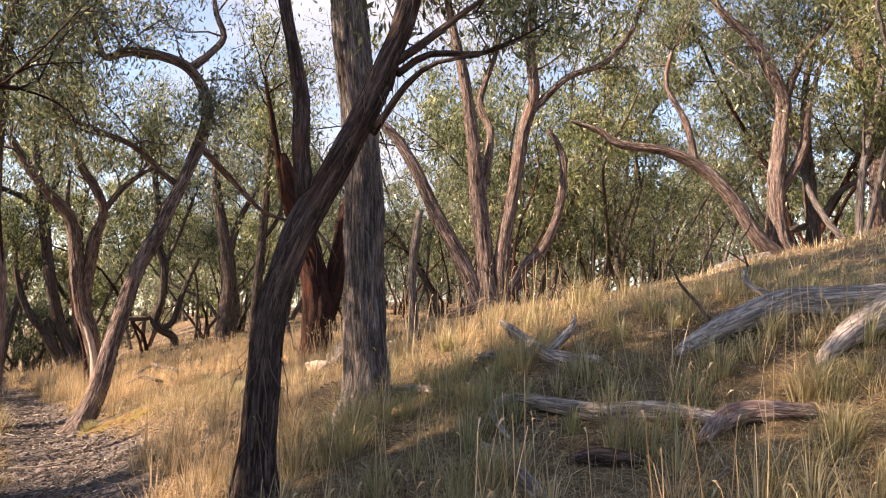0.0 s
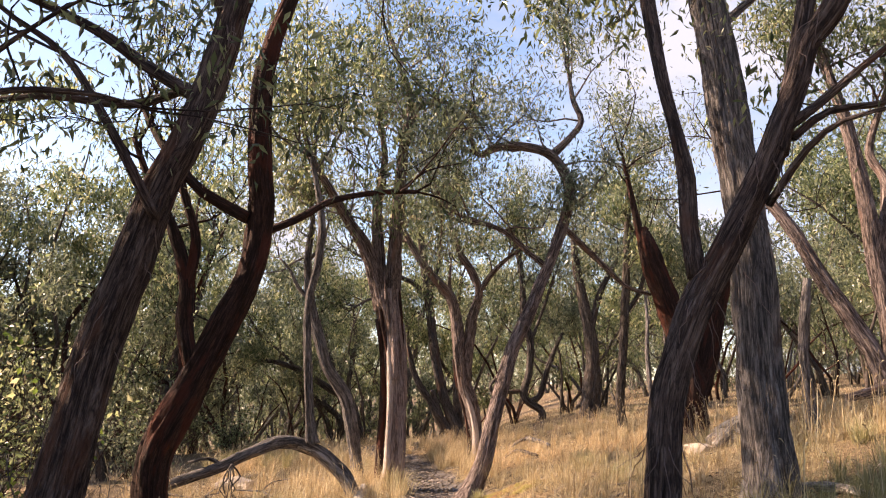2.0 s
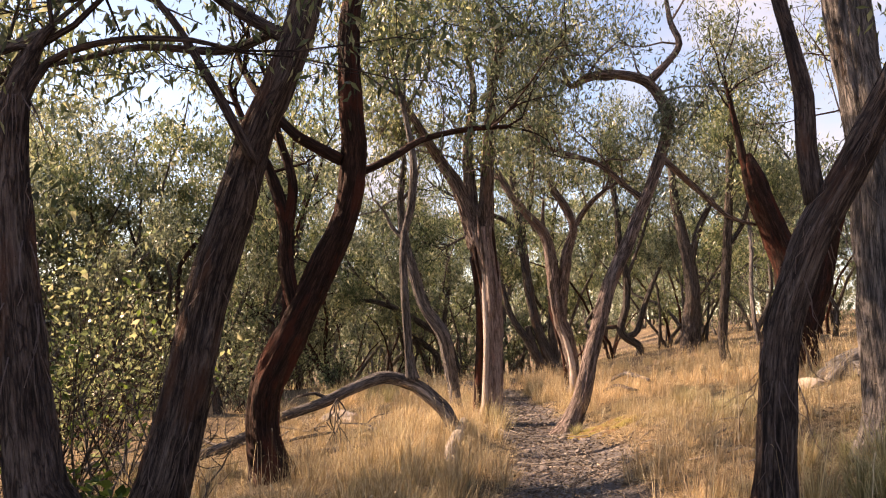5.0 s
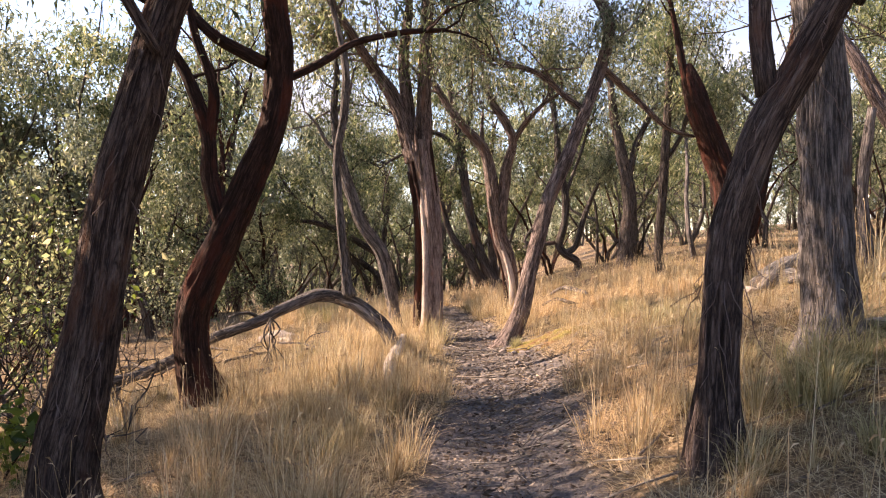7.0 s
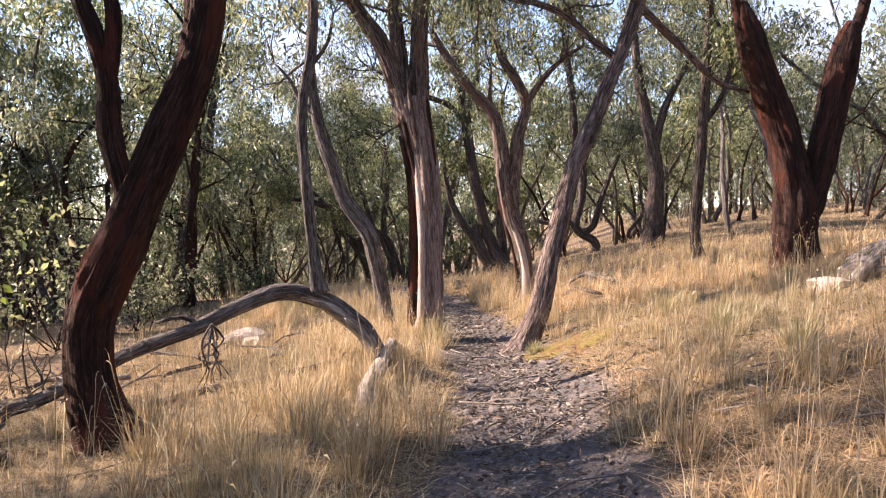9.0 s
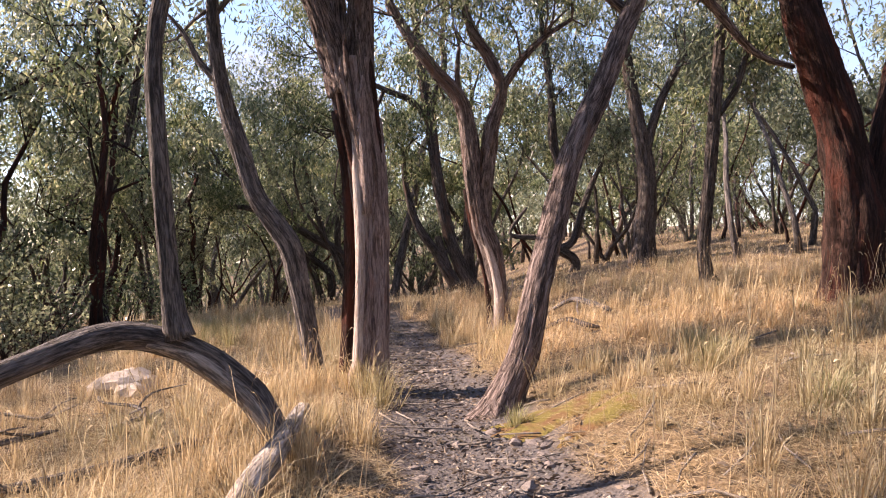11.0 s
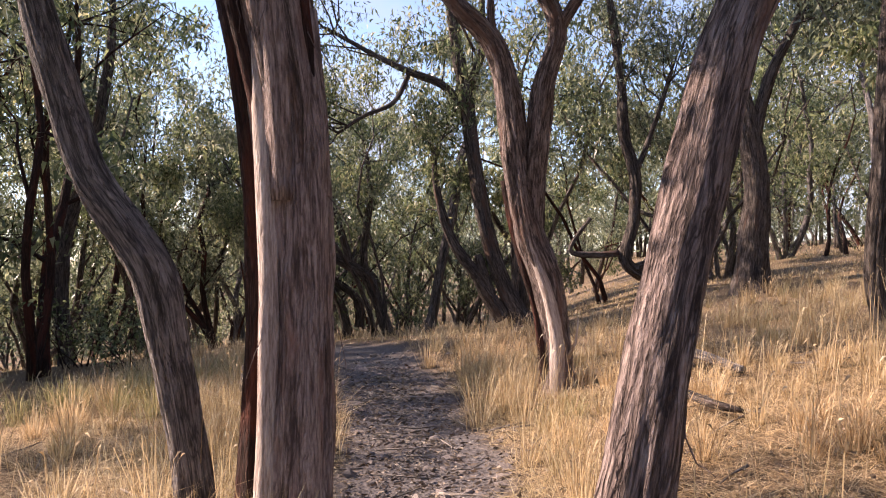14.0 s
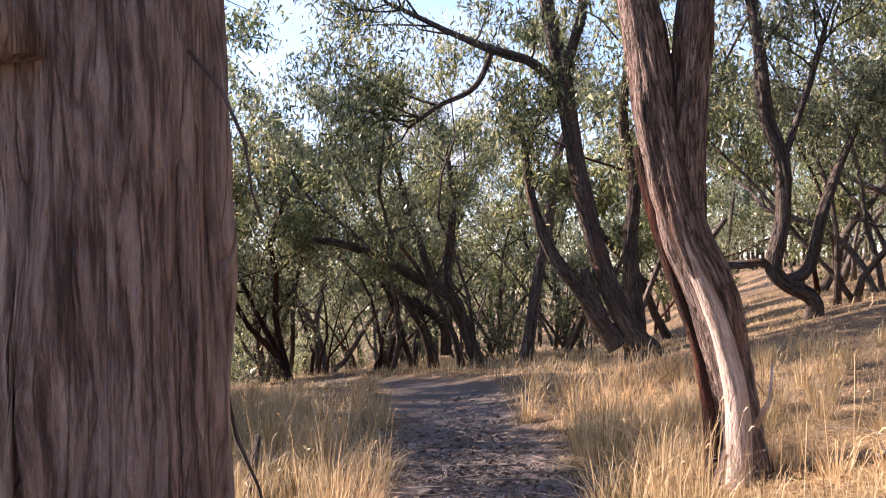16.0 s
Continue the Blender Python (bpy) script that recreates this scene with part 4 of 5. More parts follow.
def slim_gum(seed):
    """A thin pole of a tree with its leaves near the top."""
    rng = np.random.default_rng(seed)
    tree = tagged(new("gum_tree"), "slender pole-like gum tree with a thin high crown", "tree", "gum trees of the open woodland")
    mat, heap, tips = BARK[["dark", "grey", "red"][seed % 3]], Heap(), []
    for k in range(rng.integers(1, 4)):
        tall, n = rng.uniform(4.5, 8), 8
        p, d, pts = np.array([rng.normal() * 0.3, rng.normal() * 0.3, -0.2]), unit(np.array([rng.normal() * 0.3, rng.normal() * 0.3, 1])), []
        r0 = rng.uniform(0.04, 0.08)
        for i in range(n + 1):
            pts.append((*p, r0 * (1 - 0.85 * i / n)))
            d = unit(d + rng.normal(size=3) * 0.24 + np.array([0, 0, 0.12]))
            p = p + d * tall / n
        v, q, c, b = tube(pts, 7, 0.5, 0.0, seed + k, True)
        piece("trunk", mesh_of("trunk", v, [q, c], mat, True, [("bark", "FLOAT_VECTOR", b)]), tree)
        for i in range(4, n + 1):
            grow(rng, pts[i][:3], unit(rng.normal(size=3) + np.array([0, 0, 0.3])), rng.uniform(0.8, 1.6), pts[i][3] * 0.5, heap, tips, 2, coarse=True)
    tagged(piece("twig_mass", heap.mesh("twig_mass", mat), tree), kind="stuff")
    tagged(piece("foliage", hang_leaves("foliage", tips, max(2, int(2200 / len(tips))), 0.22, 0.15, LEAF if seed % 2 else LEAF_GREY, rng, False), tree), kind="stuff")
    return tree


def scatter(kinds, n, allowed, apart, seed, small=0.8, large=1.2):
    rng = np.random.default_rng(seed)
    placed, tries = [], 0
    while len(placed) < n and tries < 40000:
        tries += 1
        e, s = rng.uniform(-46, 46), rng.uniform(-14, 70)
        x, y = 0.88 * e - 0.47 * s, 0.47 * e + 0.88 * s
        if not allowed(e, s, rng) or away(np.array(x), np.array(y)) < 1.8 or x * x + y * y < 25:
            continue
        if any((x - a) ** 2 + (y - b) ** 2 < apart for a, b in placed):
            continue
        placed.append((x, y))
    for i, (x, y) in enumerate(placed):
        k = kinds[i % len(kinds)]
        m = pose(x, y, ground_at(x, y), 0, 0, rng.uniform(0, 360))
        if i < len(kinds):
            k.matrix_basis = m
        else:
            copy_thing(k, m).scale = [rng.uniform(small, large)] * 3


def tree_room(e, s, rng):
    """Open glade round the path, kept clear along the sun's line to let light in; the stand is thick on the sunny side
    at its start, added there for shade, and beyond it.
    """
    if e > 0:
        return s > -3 and not (e < 8.5 and s < 26) and not (e < 12 and s < 14)
    q = s + 0.214 * e
    if q < 4.2:
        return e < -7.5
    if q < 14.0:
        return e < -18 or (e < -10 and s > 2 and q < 8 and rng.random() < 0.08)
    if s < 27 and e > -17:
        return e < -8 and rng.random() < 0.25
    return True


def shrub_room(e, s, rng):
    q = s + 0.214 * e
    return (e < (-12.5 if 4 < q < 14 else -8.5) and s > 3) or (s > 27 and rng.random() < 0.4) or (e > 15 and s > 8 and rng.random() < 0.5)


scatter([wild_gum(40 + i) for i in range(10)], 135, tree_room, 8.0, 5)
scatter([wild_shrub(70 + i) for i in range(5)], 100, shrub_room, 2.6, 6, 0.7, 1.35)


def slim_room(e, s, rng):
    return (5 < e < 26 and 13 < s < 44) or (-26 < e < -10 and 14 < s < 44) or (-10 < e < 5 and 25 < s < 44)


scatter([slim_gum(90 + i) for i in range(6)], 95, slim_room, 2.2, 8, 0.8, 1.3)

def ridge_room(e, s, rng):
    return 12 < e < 26 and 6 < s < 28


scatter([wild_gum(50 + i, 7000, -0.05, 10.0) for i in range(4)], 14, ridge_room, 9.0, 12, 0.85, 1.2)

# gums on the lower slope, on the sunny side; the first six, out of view, are added for shade
slope = [wild_gum(60 + i) for i in range(4)]
for i, (e, s) in enumerate([(-6.2, 3.0), (-6.6, 4.7), (-7.2, 1.0), (-8.6, 5.6), (-10.0, 3.2), (-12.0, 6.4), (-5.0, 32.0), (-8.0, 30.0), (-10.0, 33.0), (-6.5, 35.0), (-16.0, 19.0), (-9.2, 19.5), (-12.0, 22.0), (-14.0, 22.2), (-10.4, 20.6)]):
    x, y = 0.88 * e - 0.47 * s, 0.47 * e + 0.88 * s
    m = pose(x, y, ground_at(x, y), 0, 0, 75.0 * i)
    if i < 4:
        slope[i].matrix_basis = m
    else:
        copy_thing(slope[i % 4], m)


# fuller gums on the sunny side, added so that their shade falls across the path
# the first two stand out of view; the third shades the far slope
for k, (x, y, turn) in enumerate([(-6.9, 0.5, 20.0), (-8.9, -1.2, 250.0), (-15.4, 14.2, 40.0)]):
    wild_gum(81 + k, 6000, -0.05, 9.5).matrix_basis = pose(x, y, ground_at(x, y), 0, 0, turn)


def far_woods():
    """Woods too far off to count: thin trunks and loose crowns."""
    rng = np.random.default_rng(9)
    heap, at = Heap(), []
    for _ in range(820):
        a, d = rng.uniform(0, 2 * math.pi), rng.uniform(44, 120)
        x, y = -4 + math.sin(a) * d, 12 + math.cos(a) * d
        z, tall = ground_at(x, y), rng.uniform(7, 12)
        dx, dy = rng.normal(size=2) * 0.9
        heap.add([(x, y, z - 0.3, 0.17), (x + dx * 0.3, y + dy * 0.3, z + tall * 0.4, 0.13), (x + dx, y + dy, z + tall * 0.9, 0.04)], 5, 3.0)
        c = np.array([x + dx * 0.7, y + dy * 0.7, z + tall * 0.62])
        hubs = c + rng.normal(size=(14, 3)) * np.array([1.6, 1.6, tall * 0.24])
        at.append(np.repeat(hubs, 18, 0) + rng.normal(size=(252, 3)) * 0.6)
    at = np.concatenate(at)
    n = len(at)
    way = rng.normal(size=(n, 3)) + np.array([0, 0, -0.6])
    way /= np.linalg.norm(way, axis=1, keepdims=True)
    woods = tagged(new("far_woods"), "distant grey-green gum woods closing the view", "woods", kind="stuff")
    piece("trunks", heap.mesh("trunks", BARK["dark"]), woods)
    size = rng.uniform(0.35, 0.7, n)
    piece("foliage", leaf_mesh("foliage", at, way, size, size * 0.26, LEAF_GREY, rng, False), woods)


far_woods()


# ---- fallen wood ----
def log(label, mat, *points, name="fallen_log", furrow=0.2, sides=22):
    """A dead limb lying on the ground; heights are above the ground under it."""
    pts = [(x, y, ground_at(x, y) + z, r) for x, y, z, r in points]
    v, q, c, b = tube(pts, sides, 0.05, furrow, points[0][0] * 7.0)
    return tagged(new(name, mesh_of(name, v, [q, c], mat, True, [("bark", "FLOAT_VECTOR", b)])), label, "log" if name == "fallen_log" else "branch")


def stick_on(ob, *points, mat=None):
    pts = [(x, y, ground_at(x, y) + z, r) for x, y, z, r in points]
    v, q, c, b = tube(pts, 8, 0.06, 0.1, points[0][1] * 5.0)
    return piece("limb", mesh_of("limb", v, [q, c], mat or ob.data.materials[0], True, [("bark", "FLOAT_VECTOR", b)]), ob)


W = BARK["pale"]
lg = log("long bleached grey fallen log lying in green grass", W, (1.5, 4.8, 0.02, 0.03), (1.62, 4.86, 0.03, 0.055), (1.94, 4.92, 0.07, 0.085), (2.4, 5.1, 0.1, 0.1), (2.72, 4.96, 0.1, 0.105), (3.2, 4.85, 0.1, 0.11), (4.0, 4.7, 0.1, 0.1))
stick_on(lg, (2.3, 5.05, 0.15, 0.03), (2.2, 5.3, 0.22, 0.022), (2.3, 5.6, 0.3, 0.012))
log("thick bleached log end sunk in green grass", W, (2.05, 4.1, -0.02, 0.02), (2.2, 4.25, 0.02, 0.05), (2.45, 4.42, 0.07, 0.08), (2.8, 4.55, 0.12, 0.1), (3.3, 4.65, 0.16, 0.1))
lg = log("splintered pale dead limb lying in the grass", W, (0.5, 6.2, 0.2, 0.03), (0.6, 5.8, 0.12, 0.05), (0.7, 5.41, 0.06, 0.06), (0.9, 5.0, 0.03, 0.04))
stick_on(lg, (0.26, 5.95, 0.03, 0.02), (0.6, 5.5, 0.06, 0.04), (1.05, 5.0, 0.04, 0.025))
stick_on(lg, (0.75, 5.35, 0.06, 0.03), (0.95, 5.5, 0.14, 0.03), (1.0, 5.6, 0.2, 0.012))
lg = log("weathered grey log half buried in dry litter", W, (0.35, 4.75, 0.03, 0.02), (0.5, 4.6, 0.05, 0.04), (0.87, 4.2, 0.04, 0.055), (1.14, 4.03, 0.05, 0.055), (1.42, 3.8, 0.03, 0.035))
stick_on(lg, (0.42, 4.68, 0.05, 0.025), (0.3, 4.5, 0.05, 0.02), (0.36, 4.15, 0.02, 0.014))
log("cracked brown log stub among the dry grass", BARK["strip"], (1.25, 3.62, 0.02, 0.03), (1.42, 3.74, 0.06, 0.06), (1.6, 3.72, 0.06, 0.055), (1.8, 3.6, 0.04, 0.03))
log("broken piece of grey wood lying in litter", W, (0.22, 4.1, 0.02, 0.03), (0.33, 3.8, 0.03, 0.05), (0.44, 3.4, 0.02, 0.035))
log("short dark rotten wood in leaf litter", BARK["fib"], (0.62, 3.72, 0.02, 0.03), (0.76, 3.66, 0.04, 0.05), (0.95, 3.54, 0.02, 0.03))
log("flat grey stick lying by the tall trunk", W, (-0.45, 5.8, 0.03, 0.03), (-0.2, 5.5, 0.04, 0.03), (0.08, 5.1, 0.02, 0.018))
lg = log("bleached split logs heaped by the forked tree", W, (-1.60, 10.55, 0.08, 0.09), (-1.40, 10.45, 0.12, 0.12), (-1.15, 10.35, 0.1, 0.1), (-0.95, 10.20, 0.05, 0.05))
stick_on(lg, (-1.50, 10.25, 0.04, 0.06), (-1.25, 10.40, 0.24, 0.07), (-0.95, 10.60, 0.34, 0.04))
stick_on(lg, (-1.00, 9.95, 0.04, 0.05), (-1.05, 10.25, 0.18, 0.06), (-1.15, 10.65, 0.3, 0.03), mat=BARK["dark"])
stick_on(lg, (-1.55, 10.65, 0.2, 0.05), (-1.20, 10.55, 0.3, 0.06), (-0.85, 10.35, 0.2, 0.05))
log("grey rotten stick lying by the heaped logs", BARK["grey"], (-0.85, 9.45, 0.02, 0.03), (-1.00, 9.85, 0.08, 0.05), (-1.15, 10.10, 0.05, 0.03), name="fallen_branch")
log("pale fallen trunk on the sunny slope", W, (5.1, 13.6, 0.1, 0.1), (5.6, 13.8, 0.12, 0.12), (6.3, 14.2, 0.12, 0.12))
log("pale fallen trunk under the slope trees", W, (7.2, 12.8, 0.08, 0.08), (8.0, 12.9, 0.1, 0.11), (9.4, 13.0, 0.1, 0.12))
log("dark twig lying on the sunlit grass", BARK["dark"], (-5.6, 13.2, 0.08, 0.02), (-5.3, 13.1, 0.16, 0.03), (-5.0, 12.9, 0.1, 0.03), (-4.8, 12.9, 0.04, 0.015), name="fallen_branch")
lg = log("knotted dead branch lying in shaded grass", BARK["grey"], (-6.0, 14.3, 0.08, 0.018), (-5.7, 14.5, 0.2, 0.035), (-5.4, 14.3, 0.18, 0.04), (-5.0, 14.0, 0.08, 0.03), name="fallen_branch")
stick_on(lg, (-5.55, 14.4, 0.2, 0.02), (-5.5, 14.2, 0.08, 0.015), (-5.35, 14.0, 0.02, 0.01))
log("long thin grey pole lying in dry grass", BARK["grey"], (-6.8, 5.9, 0.05, 0.035), (-6.85, 6.93, 0.06, 0.04), (-6.6, 7.6, 0.07, 0.038), (-6.3, 8.6, 0.05, 0.03), name="fallen_branch")
log("mossy dark log lying by the red trunk", BARK["dark"], (-8.6, 5.3, 0.06, 0.07), (-7.4, 5.2, 0.06, 0.08), (-6.4, 4.9, 0.04, 0.06))
log("short dead stick poking out of the grass", BARK["dark"], (-9.0, 12.5, 0.0, 0.03), (-9.25, 12.75, 0.22, 0.03), (-9.45, 12.95, 0.42, 0.02), name="fallen_branch")
log("pale broken wood at the path's edge", W, (-4.72, 6.75, 0.0, 0.06), (-4.85, 6.95, 0.14, 0.075), (-5.3, 7.8, 0.2, 0.07), (-5.75, 8.6, 0.18, 0.06))

arch = log("dead branch arching over the grass with split end", BARK["grey"], (-5.46, 8.15, -0.05, 0.085), (-5.6, 8.06, 0.28, 0.085), (-5.71, 8.0, 0.5, 0.085), (-5.93, 7.74, 0.8, 0.087), (-6.14, 7.38, 0.95, 0.08),
           (-6.26, 6.92, 0.85, 0.069), (-6.44, 6.58, 0.71, 0.061), (-6.68, 6.1, 0.55, 0.059), (-6.87, 5.76, 0.38, 0.057), (-7.04, 5.43, 0.27, 0.055), (-7.39, 5.12, 0.2, 0.055), (-7.9, 4.8, 0.1, 0.043), (-8.4, 4.5, 0.0, 0.03), name="fallen_branch")
stick_on(arch, (-5.45, 8.1, 0.05, 0.045), (-5.58, 8.0, 0.28, 0.06), (-5.7, 7.93, 0.48, 0.062), (-5.9, 7.7, 0.76, 0.055), (-6.02, 7.5, 0.87, 0.02), mat=W)
for k in range(7):
    r2 = np.random.default_rng(k)
    pts, p = [], np.array([-6.36 + 0.03 * k, 6.72 - 0.03 * k, 0.74])
    for i in range(5):
        pts.append((*p, 0.011 * (1 - 0.17 * i)))
        p = p + np.array([r2.normal() * 0.05, r2.normal() * 0.05, -0.13])
    stick_on(arch, *pts)
stick_on(arch, (-6.4, 6.65, 0.72, 0.025), (-6.5, 6.5, 0.82, 0.02), (-6.7, 6.4, 0.78, 0.014))


def dead_sticks():
    """Grey branches lying about on the lower side of the path."""
    rng = np.random.default_rng(77)
    for k in range(16):
        x, y, a, l = rng.uniform(-9.4, -7.2), rng.uniform(4.8, 9.2), rng.uniform(0, 6.3), rng.uniform(0.5, 1.5)
        pts = [(x + math.cos(a) * l * t + rng.normal() * 0.06, y + math.sin(a) * l * t + rng.normal() * 0.06, 0.03 + rng.uniform(0, 0.12), rng.uniform(0.012, 0.035) * (1 - 0.5 * t)) for t in (0.0, 0.35, 0.7, 1.0)]
        ob = log("grey dead branch lying on the lower slope", W if k % 3 else BARK["grey"], *pts, name="fallen_branch", furrow=0.1, sides=9)
        p = pts[2]
        stick_on(ob, (p[0], p[1], p[2], 0.012), (p[0] + 0.15, p[1] + rng.normal() * 0.15, p[2] + 0.12, 0.009), (p[0] + 0.3, p[1] + rng.normal() * 0.2, p[2] + 0.15, 0.005))


dead_sticks()


# ---- bare shoots and green shrubs ----
def bare_shoot(label, *limbs):
    x, y = limbs[0][0][:2]
    g = ground_at(x, y)
    ob = tagged(new("dead_shoot"), label, "dead shoot")
    ob.location = (x, y, g)
    for pts in limbs:
        v, q, c, b = tube([(px - x, py - y, pz, r) for px, py, pz, r in pts], 7, 0.05, 0.0, x)
        piece("stem", mesh_of("stem", v, [q, c], BARK["dark"], True, [("bark", "FLOAT_VECTOR", b)]), ob)


bare_shoot("bare dark shoot leaning out of the grass", [(1.9, 5.1, -0.05, 0.012), (1.78, 5.12, 0.15, 0.011), (1.66, 5.14, 0.3, 0.01), (1.6, 5.15, 0.44, 0.006)])
bare_shoot("bare forked sapling standing on the slope", [(2.75, 6.5, -0.05, 0.012), (2.68, 6.5, 0.25, 0.01), (2.6, 6.52, 0.48, 0.008), (2.5, 6.55, 0.7, 0.005)],
           [(2.7, 6.5, 0.2, 0.008), (2.55, 6.5, 0.3, 0.006), (2.46, 6.5, 0.36, 0.004)], [(2.64, 6.51, 0.4, 0.007), (2.74, 6.5, 0.56, 0.005), (2.72, 6.5, 0.72, 0.003)])


def green_shrub(x, y, tall, n, seed, label, mat=None, size=0.075):
    rng = np.random.default_rng(seed)
    g = ground_at(x, y)
    ob = tagged(new("shrub"), label, "shrub")
    ob.location = (x, y, g)
    heap, tips = Heap(), []
    for _ in range(n):
        w = unit(np.array([rng.normal() * 0.45, rng.normal() * 0.45, 1.0]))
        grow(rng, (rng.normal() * 0.15, rng.normal() * 0.15, -0.05), w, tall * rng.uniform(0.5, 1.1), 0.012, heap, tips, 2)
    tagged(piece("stem_mass", heap.mesh("stem_mass", BARK["red"]), ob), kind="stuff")
    base = np.repeat(np.array([t[0] for t in tips]), 3, 0)
    m = len(base)
    way = rng.normal(size=(m, 3)) + np.array([0, 0, -0.2])
    way /= np.linalg.norm(way, axis=1, keepdims=True)
    length = size * rng.uniform(0.6, 1.3, m)
    tagged(piece("foliage", leaf_mesh("foliage", base + rng.normal(size=(m, 3)) * 0.07, way, length, length * 0.3, mat or LEAF_GREEN, rng), ob), kind="stuff")


green_shrub(-5.6, 3.0, 0.8, 5, 1, "low shrub with bright green broad leaves", None, 0.11)
def twiggy_bush(x, y, tall, n, seed):
    """A leafless tangle of dead stems."""
    rng = np.random.default_rng(seed)
    ob = tagged(new("dead_bush"), "leafless tangle of grey dead twigs between the trunks", "dead bush")
    ob.location = (x, y, ground_at(x, y))
    heap = Heap()
    for _ in range(n):
        w = unit(np.array([rng.normal() * 0.6, rng.normal() * 0.6, 1.0]))
        grow(rng, (rng.normal() * 0.2, rng.normal() * 0.2, -0.05), w, tall * rng.uniform(0.5, 1.1), 0.014, heap, [], 2)
    tagged(piece("stem_mass", heap.mesh("stem_mass", BARK["grey"]), ob), kind="stuff")


twiggy_bush(-6.3, 3.7, 1.7, 9, 201)
twiggy_bush(-5.5, 3.9, 1.3, 8, 202)
twiggy_bush(-7.6, 4.9, 1.8, 9, 203)
twiggy_bush(-8.3, 6.2, 1.4, 8, 204)
green_shrub(-7.0, 3.7, 2.4, 8, 2, "tall straggling shrub with bright green leaves")
green_shrub(-8.4, 4.7, 2.3, 9, 3, "tall leafy shrub growing between the trunks", LEAF, 0.09)
green_shrub(-10.6, 6.3, 2.5, 9, 4, "leafy olive shrub on the lower slope", LEAF)
green_shrub(-7.4, 1.2, 3.0, 9, 5, "tall leafy shrub growing between the trunks")
green_shrub(-9.8, 5.2, 2.6, 9, 6, "leafy olive shrub on the lower slope", LEAF)
green_shrub(-12.6, 7.4, 3.0, 10, 7, "leafy olive shrub on the lower slope", LEAF)
green_shrub(-12.2, 9.0, 2.6, 9, 8, "leafy olive shrub on the lower slope", LEAF_GREY)


green_shrub(-13.4, 14.6, 1.3, 12, 11, "low rounded olive bush beyond the dry grass", LEAF, 0.07)
green_shrub(-14.6, 12.4, 1.6, 12, 12, "leafy olive shrub on the lower slope", LEAF, 0.08)
green_shrub(-12.9, 10.9, 1.3, 12, 13, "leafy olive shrub on the lower slope", LEAF_GREY, 0.07)
green_shrub(-15.8, 15.2, 1.6, 12, 14, "leafy olive shrub on the lower slope", LEAF, 0.08)


# ---- stones ----
def stone_mesh(name, rng, mat, levels=1):
    bm = bmesh.new()
    bmesh.ops.create_icosphere(bm, subdivisions=levels, radius=1.0)
    for v in bm.verts:
        v.co *= 1 + rng.uniform(-0.28, 0.28)
        v.co.z *= 0.6
    me = bpy.data.meshes.new(name)
    bm.to_mesh(me)
    bm.free()
    me.materials.append(mat)
    return me


def pale_rock(x, y, r, seed):
    rng = np.random.default_rng(seed)
    ob = tagged(new("rock", stone_mesh("rock", rng, ROCK, 2)), "pale weathered rock lying in the dry grass", "rock")
    ob.matrix_basis = pose(x, y, ground_at(x, y) + 0.25 * r, 0, 0, seed * 50) @ Matrix.Diagonal((r * 1.3, r, r, 1))


pale_rock(-9.05, 9.8, 0.24, 1)
pale_rock(-8.75, 9.6, 0.15, 2)
pale_rock(-9.4, 10.2, 0.17, 3)
pale_rock(-1.7, 10.25, 0.15, 4)
pale_rock(-0.75, 10.55, 0.13, 5)


# ---- moss ----
def moss_material():
    m, nt, b = material("moss")
    geo = nt.nodes.new("ShaderNodeNewGeometry")
    big = node(nt, "ShaderNodeTexNoise", [("Vector", geo.outputs["Position"])], Scale=7.0, Detail=4.0)
    fine = node(nt, "ShaderNodeTexNoise", [("Vector", geo.outputs["Position"])], Scale=120.0, Detail=5.0, Roughness=0.7)
    col = ramp(nt, fine.outputs[0], (0.34, (0.06, 0.05, 0.012)), (0.55, (0.24, 0.19, 0.04)), (0.7, (0.42, 0.34, 0.1)))
    col = mix(nt, ramp(nt, big.outputs[0], (0.45, (0, 0, 0)), (0.6, (1, 1, 1))), col, mix(nt, fine.outputs[0], (0.06, 0.03, 0.015), (0.32, 0.17, 0.07)))
    nt.links.new(col, b.inputs["Base Color"])
    b.inputs["Roughness"].default_value = 0.95
    bump(nt, b, fine.outputs[0], 1.0, 0.02)
    return m


MOSS = moss_material()


def moss_patch(x, y, long, wide, turn, seed):
    """A low uneven cushion that follows the ground."""
    n, m = 15, 44
    r, a = np.meshgrid(np.linspace(0, 1, n), np.linspace(0, 2 * math.pi, m, endpoint=False), indexing="ij")
    edge = 1 + 0.2 * np.sin(3 * a + seed) + 0.12 * np.sin(7 * a + 2 * seed)
    u, w = r * edge * long * np.cos(a), r * edge * wide * np.sin(a)
    c, d = math.cos(radians(turn)), math.sin(radians(turn))
    px, py = x + u * c - w * d, y + u * d + w * c
    pz = height(px, py) + 0.05 * (1 - r ** 3) - 0.012 + 0.018 * rough(px, py, 8.0) * (1 - r)
    i = np.arange(n * m).reshape(n, m)
    f = np.stack([i[:-1], i[1:], np.roll(i[1:], -1, 1), np.roll(i[:-1], -1, 1)], -1).reshape(-1, 4)
    me = mesh_of("moss_patch", np.stack([px, py, pz], -1).reshape(-1, 3), f, MOSS)
    tagged(new("moss_patch", me), "golden-green moss cushion beside the footpath", "moss")


moss_patch(-4.25, 9.55, 0.55, 0.28, 20.0, 1)
moss_patch(-3.75, 9.3, 0.4, 0.22, 45.0, 4)
moss_patch(-7.35, 14.35, 0.45, 0.25, 100.0, 7)


